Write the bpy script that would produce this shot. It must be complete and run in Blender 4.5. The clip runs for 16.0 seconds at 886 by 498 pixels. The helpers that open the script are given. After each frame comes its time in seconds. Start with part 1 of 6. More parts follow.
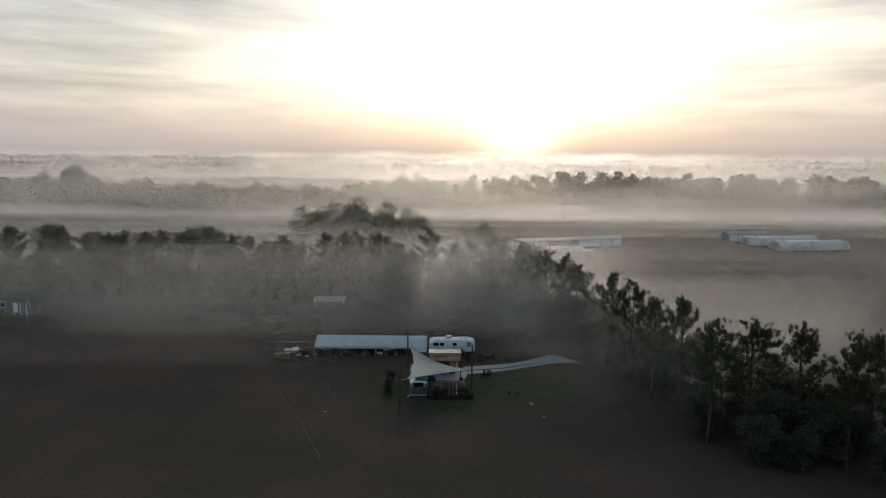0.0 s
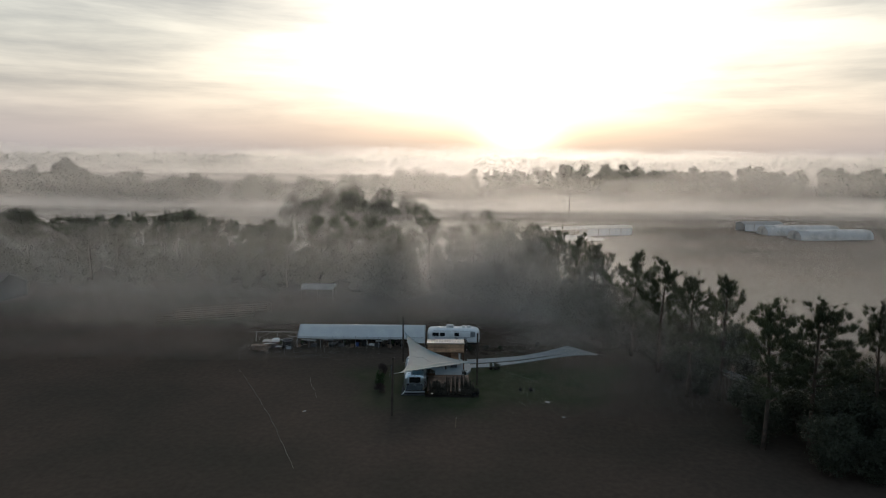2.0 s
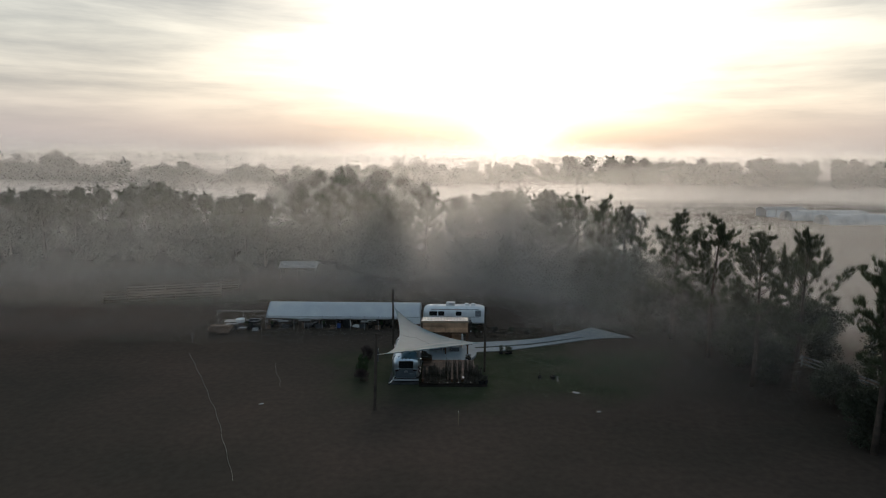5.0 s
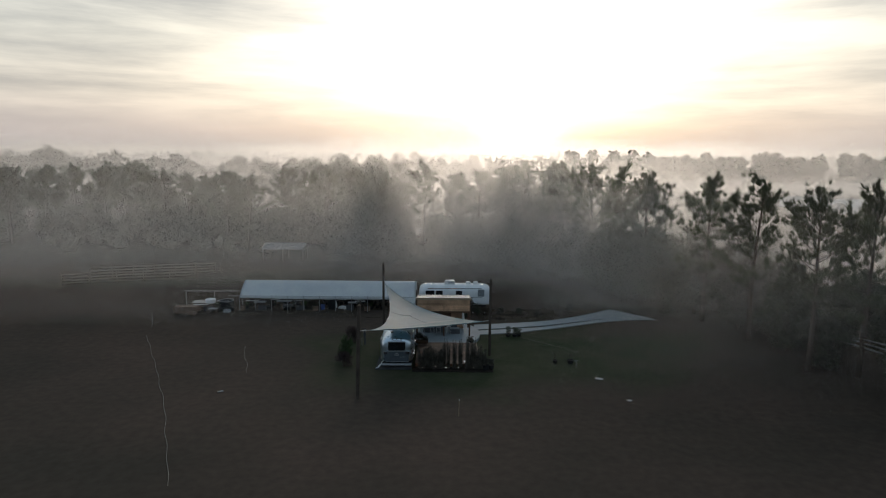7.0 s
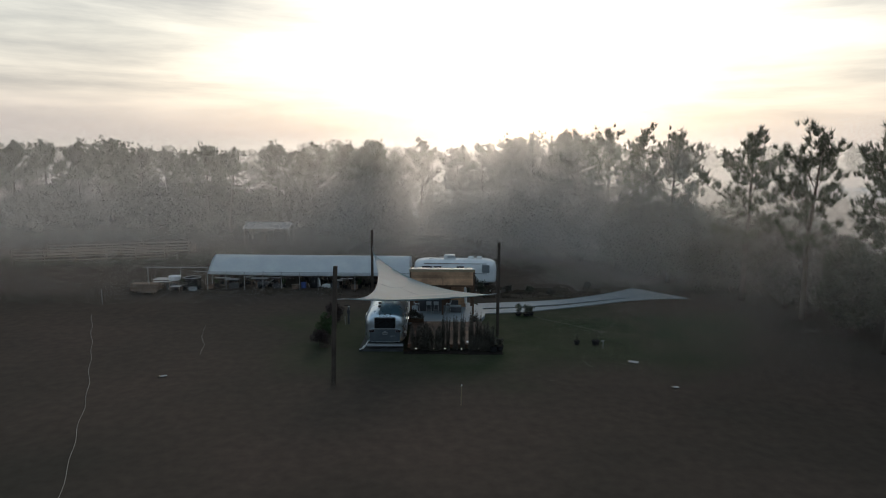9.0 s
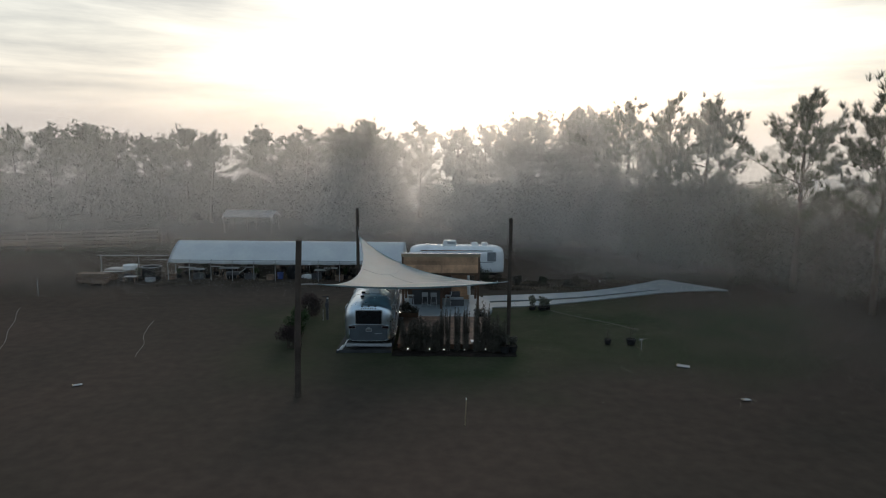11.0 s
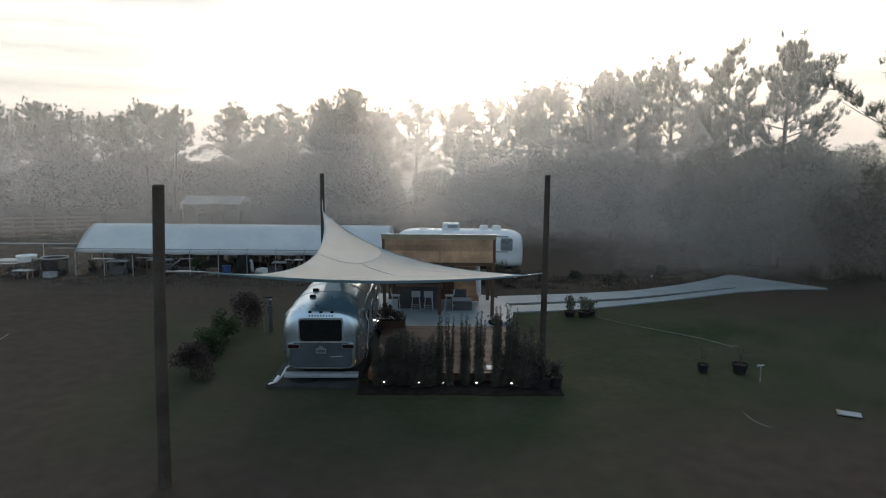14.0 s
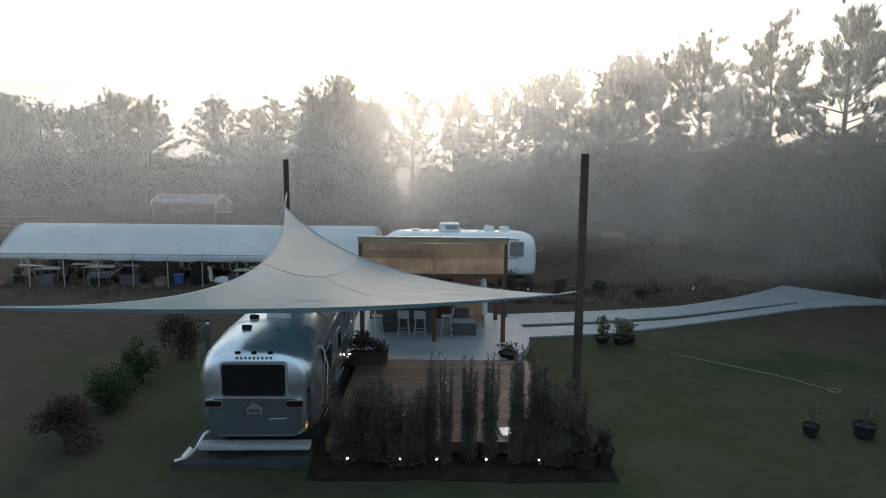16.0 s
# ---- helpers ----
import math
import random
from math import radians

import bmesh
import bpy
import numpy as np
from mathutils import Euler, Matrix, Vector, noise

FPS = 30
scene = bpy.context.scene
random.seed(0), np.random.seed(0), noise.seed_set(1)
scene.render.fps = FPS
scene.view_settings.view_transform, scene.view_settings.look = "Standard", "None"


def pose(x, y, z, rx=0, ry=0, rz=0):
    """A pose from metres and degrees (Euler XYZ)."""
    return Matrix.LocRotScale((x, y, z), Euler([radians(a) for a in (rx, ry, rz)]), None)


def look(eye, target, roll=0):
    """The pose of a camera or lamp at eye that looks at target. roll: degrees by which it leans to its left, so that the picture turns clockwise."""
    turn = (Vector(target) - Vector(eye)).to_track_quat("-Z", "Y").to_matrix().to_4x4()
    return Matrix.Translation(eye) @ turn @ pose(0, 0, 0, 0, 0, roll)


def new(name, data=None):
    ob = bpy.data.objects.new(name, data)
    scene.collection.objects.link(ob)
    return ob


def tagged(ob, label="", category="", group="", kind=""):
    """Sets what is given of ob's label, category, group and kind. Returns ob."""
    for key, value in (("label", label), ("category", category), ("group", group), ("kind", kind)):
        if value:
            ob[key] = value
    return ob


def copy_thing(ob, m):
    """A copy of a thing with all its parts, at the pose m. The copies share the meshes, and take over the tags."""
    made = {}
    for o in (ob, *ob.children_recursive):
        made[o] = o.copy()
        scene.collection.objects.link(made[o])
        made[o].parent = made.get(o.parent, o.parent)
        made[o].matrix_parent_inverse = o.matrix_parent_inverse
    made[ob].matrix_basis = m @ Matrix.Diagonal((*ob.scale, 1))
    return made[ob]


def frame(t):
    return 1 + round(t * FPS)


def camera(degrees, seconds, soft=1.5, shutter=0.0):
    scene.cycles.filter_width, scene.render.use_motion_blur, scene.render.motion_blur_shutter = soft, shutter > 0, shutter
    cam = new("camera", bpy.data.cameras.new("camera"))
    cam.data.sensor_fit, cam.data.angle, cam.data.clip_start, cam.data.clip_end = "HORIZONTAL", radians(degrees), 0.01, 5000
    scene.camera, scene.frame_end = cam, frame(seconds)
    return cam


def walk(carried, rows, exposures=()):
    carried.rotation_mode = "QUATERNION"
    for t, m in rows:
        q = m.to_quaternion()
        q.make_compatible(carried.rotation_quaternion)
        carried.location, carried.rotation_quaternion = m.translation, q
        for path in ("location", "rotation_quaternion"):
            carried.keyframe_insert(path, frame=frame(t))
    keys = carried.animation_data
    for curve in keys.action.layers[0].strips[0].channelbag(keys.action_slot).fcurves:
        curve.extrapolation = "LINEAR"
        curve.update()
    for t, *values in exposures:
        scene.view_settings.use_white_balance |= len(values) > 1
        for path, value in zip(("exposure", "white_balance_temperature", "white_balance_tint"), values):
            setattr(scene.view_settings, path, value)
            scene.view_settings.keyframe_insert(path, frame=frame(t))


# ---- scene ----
cam = camera(68.0, 16.0, soft=1.1)
# seconds, eye x, y, z, sideways and downward slope of the view, roll
ROWS = [
    (0.0, 0.725, 20.261, 33.698, 0.0010, -0.1429, 0.5),
    (0.5, 0.771, 23.587, 32.515, 0.0000, -0.1434, 0.4),
    (1.0, 0.718, 26.875, 31.133, 0.0005, -0.1440, 0.5),
    (1.5, 0.699, 30.088, 29.813, 0.0005, -0.1444, 0.5),
    (2.0, 0.701, 33.144, 28.547, 0.0010, -0.1444, 0.5),
    (2.5, 0.643, 36.042, 27.264, 0.0015, -0.1439, 0.5),
    (3.0, 0.670, 38.869, 26.026, 0.0015, -0.1440, 0.5),
    (3.5, 0.704, 41.624, 24.834, 0.0010, -0.1440, 0.5),
    (4.0, 0.776, 44.250, 23.715, 0.0005, -0.1444, 0.5),
    (6.5, 1.040, 56.074, 17.829, 0.0010, -0.1424, 0.5),
    (7.0, 1.102, 58.362, 16.763, 0.0010, -0.1429, 0.5),
    (7.5, 1.144, 60.570, 15.642, 0.0010, -0.1429, 0.5),
    (8.0, 1.230, 62.830, 14.526, 0.0010, -0.1429, 0.5),
    (8.5, 1.248, 65.067, 13.474, 0.0005, -0.1424, 0.5),
    (9.0, 1.242, 67.203, 12.595, 0.0010, -0.1434, 0.5),
    (11.5, 1.349, 77.675, 9.555, 0.0010, -0.1414, 0.5),
    (12.0, 1.322, 79.794, 9.058, 0.0010, -0.1408, 0.4),
    (12.5, 1.310, 81.939, 8.565, 0.0010, -0.1408, 0.5),
    (13.0, 1.314, 84.150, 8.094, 0.0015, -0.1403, 0.5),
    (13.5, 1.338, 86.331, 7.658, 0.0010, -0.1403, 0.5),
    (14.0, 1.376, 88.475, 7.198, 0.0020, -0.1393, 0.5),
    (14.5, 1.410, 90.629, 6.784, 0.0025, -0.1388, 0.5),
    (15.0, 1.445, 92.722, 6.450, 0.0030, -0.1388, 0.5),
    (15.5, 1.498, 94.464, 6.405, 0.0030, -0.1352, 0.6),
    (16.0, 1.514, 95.325, 6.406, 0.0030, -0.1357, 0.6),
]
EXPOSURES = [(0.0, 0.0), (4.0, 0.0), (7.0, 0.03), (9.0, 0.15), (12.5, 0.48), (14.5, 0.80), (16.0, 0.98)]
walk(cam, [(t, look((x, y, z), (x + 10 * sx, y + 10, z + 10 * sz), roll)) for t, x, y, z, sx, sz, roll in ROWS], EXPOSURES)

# ------------------------------------------------------------------ sky and sun
SUN_AZ, SUN_EL = 6.5, 13.0          # degrees right of straight ahead (+y), above the horizon


def sky_world():
    world = bpy.data.worlds.new("dawn_sky")
    scene.world = world
    world.use_nodes = True
    nt = world.node_tree
    nt.nodes.clear()
    N, K = nt.nodes.new, nt.links.new
    out, bg = N("ShaderNodeOutputWorld"), N("ShaderNodeBackground")
    K(bg.outputs[0], out.inputs[0])
    tc = N("ShaderNodeTexCoord")
    sep = N("ShaderNodeSeparateXYZ")
    K(tc.outputs["Generated"], sep.inputs[0])

    def math_(op, a, b=None, clamp=False):
        n = N("ShaderNodeMath")
        n.operation, n.use_clamp = op, clamp
        for i, v in enumerate((a, b)):
            if v is None:
                continue
            if isinstance(v, (int, float)):
                n.inputs[i].default_value = v
            else:
                K(v, n.inputs[i])
        return n.outputs[0]

    def mix(f, a, b, mode="MIX"):
        n = N("ShaderNodeMix")
        n.data_type, n.blend_type = "RGBA", mode
        for sock, v in ((n.inputs[0], f), (n.inputs[6], a), (n.inputs[7], b)):
            if isinstance(v, (int, float)):
                sock.default_value = v
            elif isinstance(v, tuple):
                sock.default_value = (*v, 1)
            else:
                K(v, sock)
        return n.outputs[2]

    X, Y, Z = sep.outputs
    sky = N("ShaderNodeTexSky")
    sky.sky_type, sky.sun_disc = "NISHITA", False
    sky.sun_elevation, sky.sun_rotation = radians(SUN_EL), radians(SUN_AZ)
    sky.dust_density, sky.air_density = 4.0, 1.2
    dim = N("ShaderNodeVectorMath")
    dim.operation = "SCALE"
    K(sky.outputs[0], dim.inputs[0])
    dim.inputs[3].default_value = 0.014

    # elevation and azimuth about the sun's bearing
    el = math_("ARCSINE", Z)
    az = math_("SUBTRACT", math_("ARCTAN2", X, Y), radians(SUN_AZ))
    # thin overcast: pink-grey on the horizon, cream above it, pale grey-blue overhead
    ramp = N("ShaderNodeValToRGB")
    K(math_("MULTIPLY", el, 1 / radians(90), True), ramp.inputs[0])
    e = ramp.color_ramp.elements
    e[0].position, e[0].color = 0.0, (0.47, 0.415, 0.405, 1)
    e[1].position, e[1].color = 1.0, (0.20, 0.265, 0.328, 1)
    for p, c in ((0.022, (0.59, 0.52, 0.49)), (0.055, (0.64, 0.595, 0.55)), (0.10, (0.65, 0.64, 0.60)), (0.16, (0.585, 0.60, 0.595)), (0.35, (0.285, 0.34, 0.392))):
        n = e.new(p)
        n.color = (*c, 1)
    # the sky away from the sun is dimmer and bluer
    away = math_("MULTIPLY", math_("SUBTRACT", 1.0, math_("COSINE", az)), 0.5, True)
    base = mix(math_("MULTIPLY", away, 1.0, True), ramp.outputs[0], (0.232, 0.316, 0.405))
    base = mix(1.0, base, dim.outputs[0], "ADD")
    # long flat cloud streaks
    mp = N("ShaderNodeMapping")
    comb = N("ShaderNodeCombineXYZ")
    K(az, comb.inputs[0])
    K(el, comb.inputs[2])
    K(comb.outputs[0], mp.inputs[0])
    mp.inputs["Scale"].default_value = (1.7, 1, 13)
    mp.inputs["Location"].default_value = (3.1, 0, 0.35)
    ns = N("ShaderNodeTexNoise")
    ns.inputs["Scale"].default_value, ns.inputs["Detail"].default_value, ns.inputs["Roughness"].default_value = 1.5, 7, 0.57
    ns.inputs["Distortion"].default_value = 0.15
    K(mp.outputs[0], ns.inputs[0])
    cr = N("ShaderNodeValToRGB")
    K(ns.outputs[0], cr.inputs[0])
    cr.color_ramp.elements[0].position, cr.color_ramp.elements[0].color = 0.34, (0.60, 0.62, 0.645, 1)
    cr.color_ramp.elements[1].position, cr.color_ramp.elements[1].color = 0.64, (1.18, 1.16, 1.10, 1)
    haze = N("ShaderNodeMapRange")
    haze.interpolation_type = "SMOOTHSTEP"
    haze.inputs[1].default_value, haze.inputs[2].default_value = radians(0.8), radians(5.0)
    K(el, haze.inputs[0])
    base = mix(math_("ADD", 0.15, math_("MULTIPLY", haze.outputs[0], 0.85)), base, mix(1.0, base, cr.outputs[0], "MULTIPLY"))
    clear = math_("ADD", 0.12, math_("MULTIPLY", haze.outputs[0], 0.88))
    # glow of the sun through the cloud, wide and bright, and its warm core on the horizon

    def lobe(sa, se, ce, ca=0.0):
        a = math_("DIVIDE", math_("SUBTRACT", az, radians(ca)), radians(sa))
        b = math_("DIVIDE", math_("SUBTRACT", el, radians(ce)), radians(se))
        s = math_("ADD", math_("MULTIPLY", a, a), math_("MULTIPLY", b, b))
        return math_("POWER", 2.718, math_("MULTIPLY", s, -1.0))

    # streaks break the edge of the glow
    edge = math_("ADD", 0.62, math_("MULTIPLY", ns.outputs[0], 0.76))

    def add(colour, weight):
        sc = N("ShaderNodeVectorMath")
        sc.operation = "SCALE"
        sc.inputs[0].default_value = colour
        K(weight, sc.inputs[3])
        return mix(1.0, base, sc.outputs[0], "ADD")

    base = add((1.25, 1.20, 1.09), math_("MULTIPLY", lobe(15.0, 7.0, 9.5, -0.8), math_("MULTIPLY", edge, clear)))
    base = add((0.16, 0.152, 0.132), math_("MULTIPLY", lobe(33, 9.0, 8.0), math_("MULTIPLY", edge, clear)))
    base = add((1.35, 1.14, 0.86), lobe(3.0, 1.9, 2.0))
    K(base, bg.inputs[0])
    bg.inputs[1].default_value = 1.0


sky_world()
sun_data = bpy.data.lights.new("sun", "SUN")
sun_data.energy, sun_data.angle, sun_data.color = 1.6, radians(30.0), (1.0, 0.86, 0.72)
sun = new("sun", sun_data)
_d = Vector((math.sin(radians(SUN_AZ)) * math.cos(radians(SUN_EL)), math.cos(radians(SUN_AZ)) * math.cos(radians(SUN_EL)), math.sin(radians(SUN_EL))))
sun.matrix_world = look(_d * 400, (0, 0, 0))

# ------------------------------------------------------------------ materials


def material(name, colour, rough=0.6, metal=0.0, vary=0.25, scale=4.0, fine=40.0, bump=0.0, spec=0.5, second=None, translucent=0.0, per_object=0.0, coat=0.0, patch=None):
    """Principled surface with a coarse and a fine variation, in object metres."""
    m = bpy.data.materials.new(name)
    m.use_nodes = True
    nt = m.node_tree
    N, K = nt.nodes.new, nt.links.new
    b = nt.nodes["Principled BSDF"]
    out = nt.nodes["Material Output"]
    tc = N("ShaderNodeTexCoord")
    coarse, small = N("ShaderNodeTexNoise"), N("ShaderNodeTexNoise")
    for n, s, d in ((coarse, scale, 4), (small, fine, 3)):
        n.inputs["Scale"].default_value, n.inputs["Detail"].default_value = s, d
        K(tc.outputs["Object"], n.inputs[0])
    mixc = N("ShaderNodeMix")
    mixc.data_type = "RGBA"
    mixc.inputs[6].default_value = (*[c * (1 - vary) for c in colour], 1)
    second = second or tuple(min(1, c * (1 + vary)) for c in colour)
    mixc.inputs[7].default_value = (*second, 1)
    ramp = N("ShaderNodeMapRange")
    ramp.inputs[1].default_value, ramp.inputs[2].default_value = patch or (0.35, 0.65)
    K(coarse.outputs[0], ramp.inputs[0])
    K(ramp.outputs[0], mixc.inputs[0])
    val = N("ShaderNodeMapRange")
    val.inputs[3].default_value, val.inputs[4].default_value = 1 - vary * 0.8, 1 + vary * 0.8
    K(small.outputs[0], val.inputs[0])
    hsv = N("ShaderNodeHueSaturation")
    K(mixc.outputs[2], hsv.inputs["Color"])
    if per_object:
        info = N("ShaderNodeObjectInfo")
        mr = N("ShaderNodeMapRange")
        mr.inputs[3].default_value, mr.inputs[4].default_value = 1 - per_object, 1 + per_object
        K(info.outputs["Random"], mr.inputs[0])
        mu = N("ShaderNodeMath")
        mu.operation = "MULTIPLY"
        K(val.outputs[0], mu.inputs[0])
        K(mr.outputs[0], mu.inputs[1])
        K(mu.outputs[0], hsv.inputs["Value"])
    else:
        K(val.outputs[0], hsv.inputs["Value"])
    K(hsv.outputs[0], b.inputs["Base Color"])
    rr = N("ShaderNodeMapRange")
    rr.inputs[3].default_value, rr.inputs[4].default_value = max(0.02, rough - 0.1), min(1, rough + 0.1)
    K(coarse.outputs[0], rr.inputs[0])
    K(rr.outputs[0], b.inputs["Roughness"])
    b.inputs["Metallic"].default_value = metal
    b.inputs["Specular IOR Level"].default_value = spec
    b.inputs["Coat Weight"].default_value = coat
    if bump:
        bp = N("ShaderNodeBump")
        bp.inputs["Strength"].default_value, bp.inputs["Distance"].default_value = min(1, bump), 0.02
        K(small.outputs[0], bp.inputs["Height"])
        K(bp.outputs[0], b.inputs["Normal"])
    if translucent:
        tr, mx = N("ShaderNodeBsdfTranslucent"), N("ShaderNodeMixShader")
        K(hsv.outputs[0], tr.inputs[0])
        mx.inputs[0].default_value = translucent
        K(b.outputs[0], mx.inputs[1])
        K(tr.outputs[0], mx.inputs[2])
        K(mx.outputs[0], out.inputs[0])
    return m


def glow(name, colour, strength):
    m = bpy.data.materials.new(name)
    m.use_nodes = True
    b = m.node_tree.nodes["Principled BSDF"]
    b.inputs["Base Color"].default_value = (*colour, 1)
    b.inputs["Emission Color"].default_value = (*colour, 1)
    b.inputs["Emission Strength"].default_value = strength
    return m


def mist_material():
    """Droplets: part of the light is spread all round, part only bent a little on its way."""
    m = bpy.data.materials.new("mist_droplets")
    m.use_nodes = True
    nt = m.node_tree
    nt.nodes.clear()
    N, K = nt.nodes.new, nt.links.new
    out, spread, bent, back = N("ShaderNodeOutputMaterial"), N("ShaderNodeBsdfTranslucent"), N("ShaderNodeBsdfRefraction"), N("ShaderNodeBsdfDiffuse")
    for n in (spread, bent, back):
        n.inputs["Color"].default_value = (0.935, 0.908, 0.88, 1)
    bent.inputs["Roughness"].default_value, bent.inputs["IOR"].default_value = 1.0, 1.33
    a, b = N("ShaderNodeMixShader"), N("ShaderNodeMixShader")
    a.inputs[0].default_value, b.inputs[0].default_value = 0.30, 0.17
    K(spread.outputs[0], a.inputs[1])
    K(back.outputs[0], a.inputs[2])
    K(a.outputs[0], b.inputs[1])
    K(bent.outputs[0], b.inputs[2])
    K(b.outputs[0], out.inputs[0])
    return m


def lawn_material():
    """Mown green lawn round the deck running out into brown winter meadow, blotched at two scales."""
    m = material("grass_ground", (0.036, 0.056, 0.024), 0.95, vary=0.30, scale=0.35, fine=3.5, bump=0.3, spec=0.08, second=(0.052, 0.053, 0.033))
    nt = m.node_tree
    N, K = nt.nodes.new, nt.links.new
    b = nt.nodes["Principled BSDF"]
    tc = N("ShaderNodeTexCoord")
    sep = N("ShaderNodeSeparateXYZ")
    K(tc.outputs["Object"], sep.inputs[0])

    def calc(op, a, c):
        n = N("ShaderNodeMath")
        n.operation = op
        for i, v in enumerate((a, c)):
            if isinstance(v, (int, float)):
                n.inputs[i].default_value = v
            else:
                K(v, n.inputs[i])
        return n.outputs[0]

    def cloud(scale, detail):
        n = N("ShaderNodeTexNoise")
        n.inputs["Scale"].default_value, n.inputs["Detail"].default_value = scale, detail
        K(tc.outputs["Object"], n.inputs[0])
        return n.outputs[0]

    dx = calc("DIVIDE", calc("SUBTRACT", sep.outputs[0], 7.0), 19.0)
    dy = calc("DIVIDE", calc("SUBTRACT", sep.outputs[1], 113.5), 10.5)
    r = calc("SQRT", calc("ADD", calc("MULTIPLY", dx, dx), calc("MULTIPLY", dy, dy)), 0.0)
    r = calc("ADD", r, calc("MULTIPLY", calc("SUBTRACT", cloud(0.11, 5), 0.5), 1.5))
    f = N("ShaderNodeMapRange")
    f.interpolation_type = "SMOOTHSTEP"
    f.inputs[1].default_value, f.inputs[2].default_value = 0.45, 1.25
    K(r, f.inputs[0])
    tone = N("ShaderNodeValToRGB")
    K(cloud(0.05, 6), tone.inputs[0])
    e = tone.color_ramp.elements
    e[0].position, e[0].color = 0.36, (0.043, 0.0375, 0.030, 1)
    e[1].position, e[1].color = 0.66, (0.073, 0.0535, 0.043, 1)
    grain = N("ShaderNodeMapRange")
    grain.inputs[1].default_value, grain.inputs[2].default_value = 0.3, 0.7
    grain.inputs[3].default_value, grain.inputs[4].default_value = 0.86, 1.14
    K(cloud(1.7, 6), grain.inputs[0])
    hsv = N("ShaderNodeHueSaturation")
    K(tone.outputs[0], hsv.inputs["Color"])
    K(grain.outputs[0], hsv.inputs["Value"])
    mx = N("ShaderNodeMix")
    mx.data_type = "RGBA"
    K(f.outputs[0], mx.inputs[0])
    K(b.inputs["Base Color"].links[0].from_socket, mx.inputs[6])
    K(hsv.outputs[0], mx.inputs[7])
    K(mx.outputs[2], b.inputs["Base Color"])
    return m


M_GRASS = lawn_material()
M_CONCRETE = material("concrete", (0.225, 0.268, 0.295), 0.55, vary=0.12, scale=0.8, fine=14, bump=0.1, spec=0.4)
M_KERB = material("soil_edge", (0.045, 0.038, 0.03), 0.95, vary=0.3, scale=1.5, fine=10, bump=0.6, spec=0.1)
M_DARKBED = material("near_black_bed", (0.020, 0.017, 0.015), 0.95, vary=0.4, scale=3, fine=22, bump=0.8, spec=0.08)
M_DECK = material("deck_board_wood", (0.090, 0.056, 0.042), 0.62, vary=0.3, scale=1.2, fine=18, bump=0.2, spec=0.3, per_object=0.3)
M_CEDAR = material("cedar_plank", (0.44, 0.26, 0.155), 0.55, vary=0.3, scale=0.9, fine=7, bump=0.1, per_object=0.28)
M_TRIMWOOD = material("pale_trim_wood", (0.32, 0.25, 0.155), 0.6, vary=0.15, scale=1, fine=12)
M_DARKWOOD = material("dark_stained_wood", (0.10, 0.055, 0.032), 0.6, vary=0.25, scale=1.2, fine=12)
M_POLE = material("weathered_pole", (0.075, 0.060, 0.050), 0.95, spec=0.12, vary=0.3, scale=0.8, fine=14, bump=0.4)
M_ALU = material("polished_aluminium", (0.63, 0.735, 0.82), 0.30, metal=1.0, vary=0.10, scale=1.1, fine=6)
M_ALU_DULL = material("dull_aluminium", (0.42, 0.45, 0.48), 0.45, metal=0.85, vary=0.12, scale=1.3, fine=9)
M_WHITE = material("white_paint", (0.74, 0.76, 0.78), 0.4, vary=0.06, scale=1.2, fine=9, coat=0.1)
M_WHITE_PLASTIC = material("white_plastic", (0.78, 0.78, 0.77), 0.45, vary=0.05, scale=2, fine=12)
M_STOOL = material("stool_paint", (0.42, 0.43, 0.44), 0.45, vary=0.08, scale=2, fine=12)
M_GREY = material("grey_paint", (0.30, 0.32, 0.34), 0.5, vary=0.1)
M_GLASS = material("dark_window_glass", (0.012, 0.014, 0.016), 0.12, vary=0.05, spec=0.5)
M_PALE_GLASS = material("curtained_window_glass", (0.22, 0.24, 0.26), 0.15, vary=0.15, scale=5)
M_BLACK = material("black_rubber", (0.022, 0.022, 0.023), 0.85, vary=0.2, spec=0.15)
M_RED = material("red_lens", (0.020, 0.006, 0.008), 0.25, vary=0.1)
# aluminium of the lower rear, the dark ground's reflection put into its colour
M_REARREFLECT = material("dark_reflection_metal", (0.115, 0.138, 0.16), 0.42, metal=0.6, vary=0.12, scale=1.4, fine=9)
M_CHROME = material("chrome", (0.75, 0.76, 0.77), 0.16, metal=1.0, vary=0.04)
M_SAIL = material("sail_cloth", (0.215, 0.335, 0.385), 0.42, vary=0.07, scale=0.6, fine=7, spec=0.14, translucent=0.08)
M_FILM = material("hoop_cover_film", (0.92, 0.95, 0.98), 0.22, vary=0.05, scale=0.5, fine=4, spec=0.6, translucent=0.28)
M_TUNNEL = material("weathered_tunnel_film", (0.55, 0.57, 0.58), 0.28, vary=0.12, scale=0.3, fine=3, spec=0.6, translucent=0.25)
M_GALV = material("galvanised_steel", (0.42, 0.43, 0.44), 0.45, metal=0.7, vary=0.12)
M_ROOF = material("ribbed_roof_metal", (0.46, 0.48, 0.49), 0.4, metal=0.3, vary=0.12, scale=1)
M_SHEDROOF = material("dull_shed_roof", (0.33, 0.36, 0.375), 0.5, vary=0.2, scale=0.8, fine=6)
M_PINE = material("pine_needles", (0.062, 0.076, 0.040), 0.55, vary=0.35, scale=0.5, fine=5, translucent=0.30, per_object=0.22)
M_LEAF = material("broad_leaves", (0.052, 0.060, 0.038), 0.6, vary=0.35, scale=0.7, fine=6, translucent=0.28, per_object=0.2)
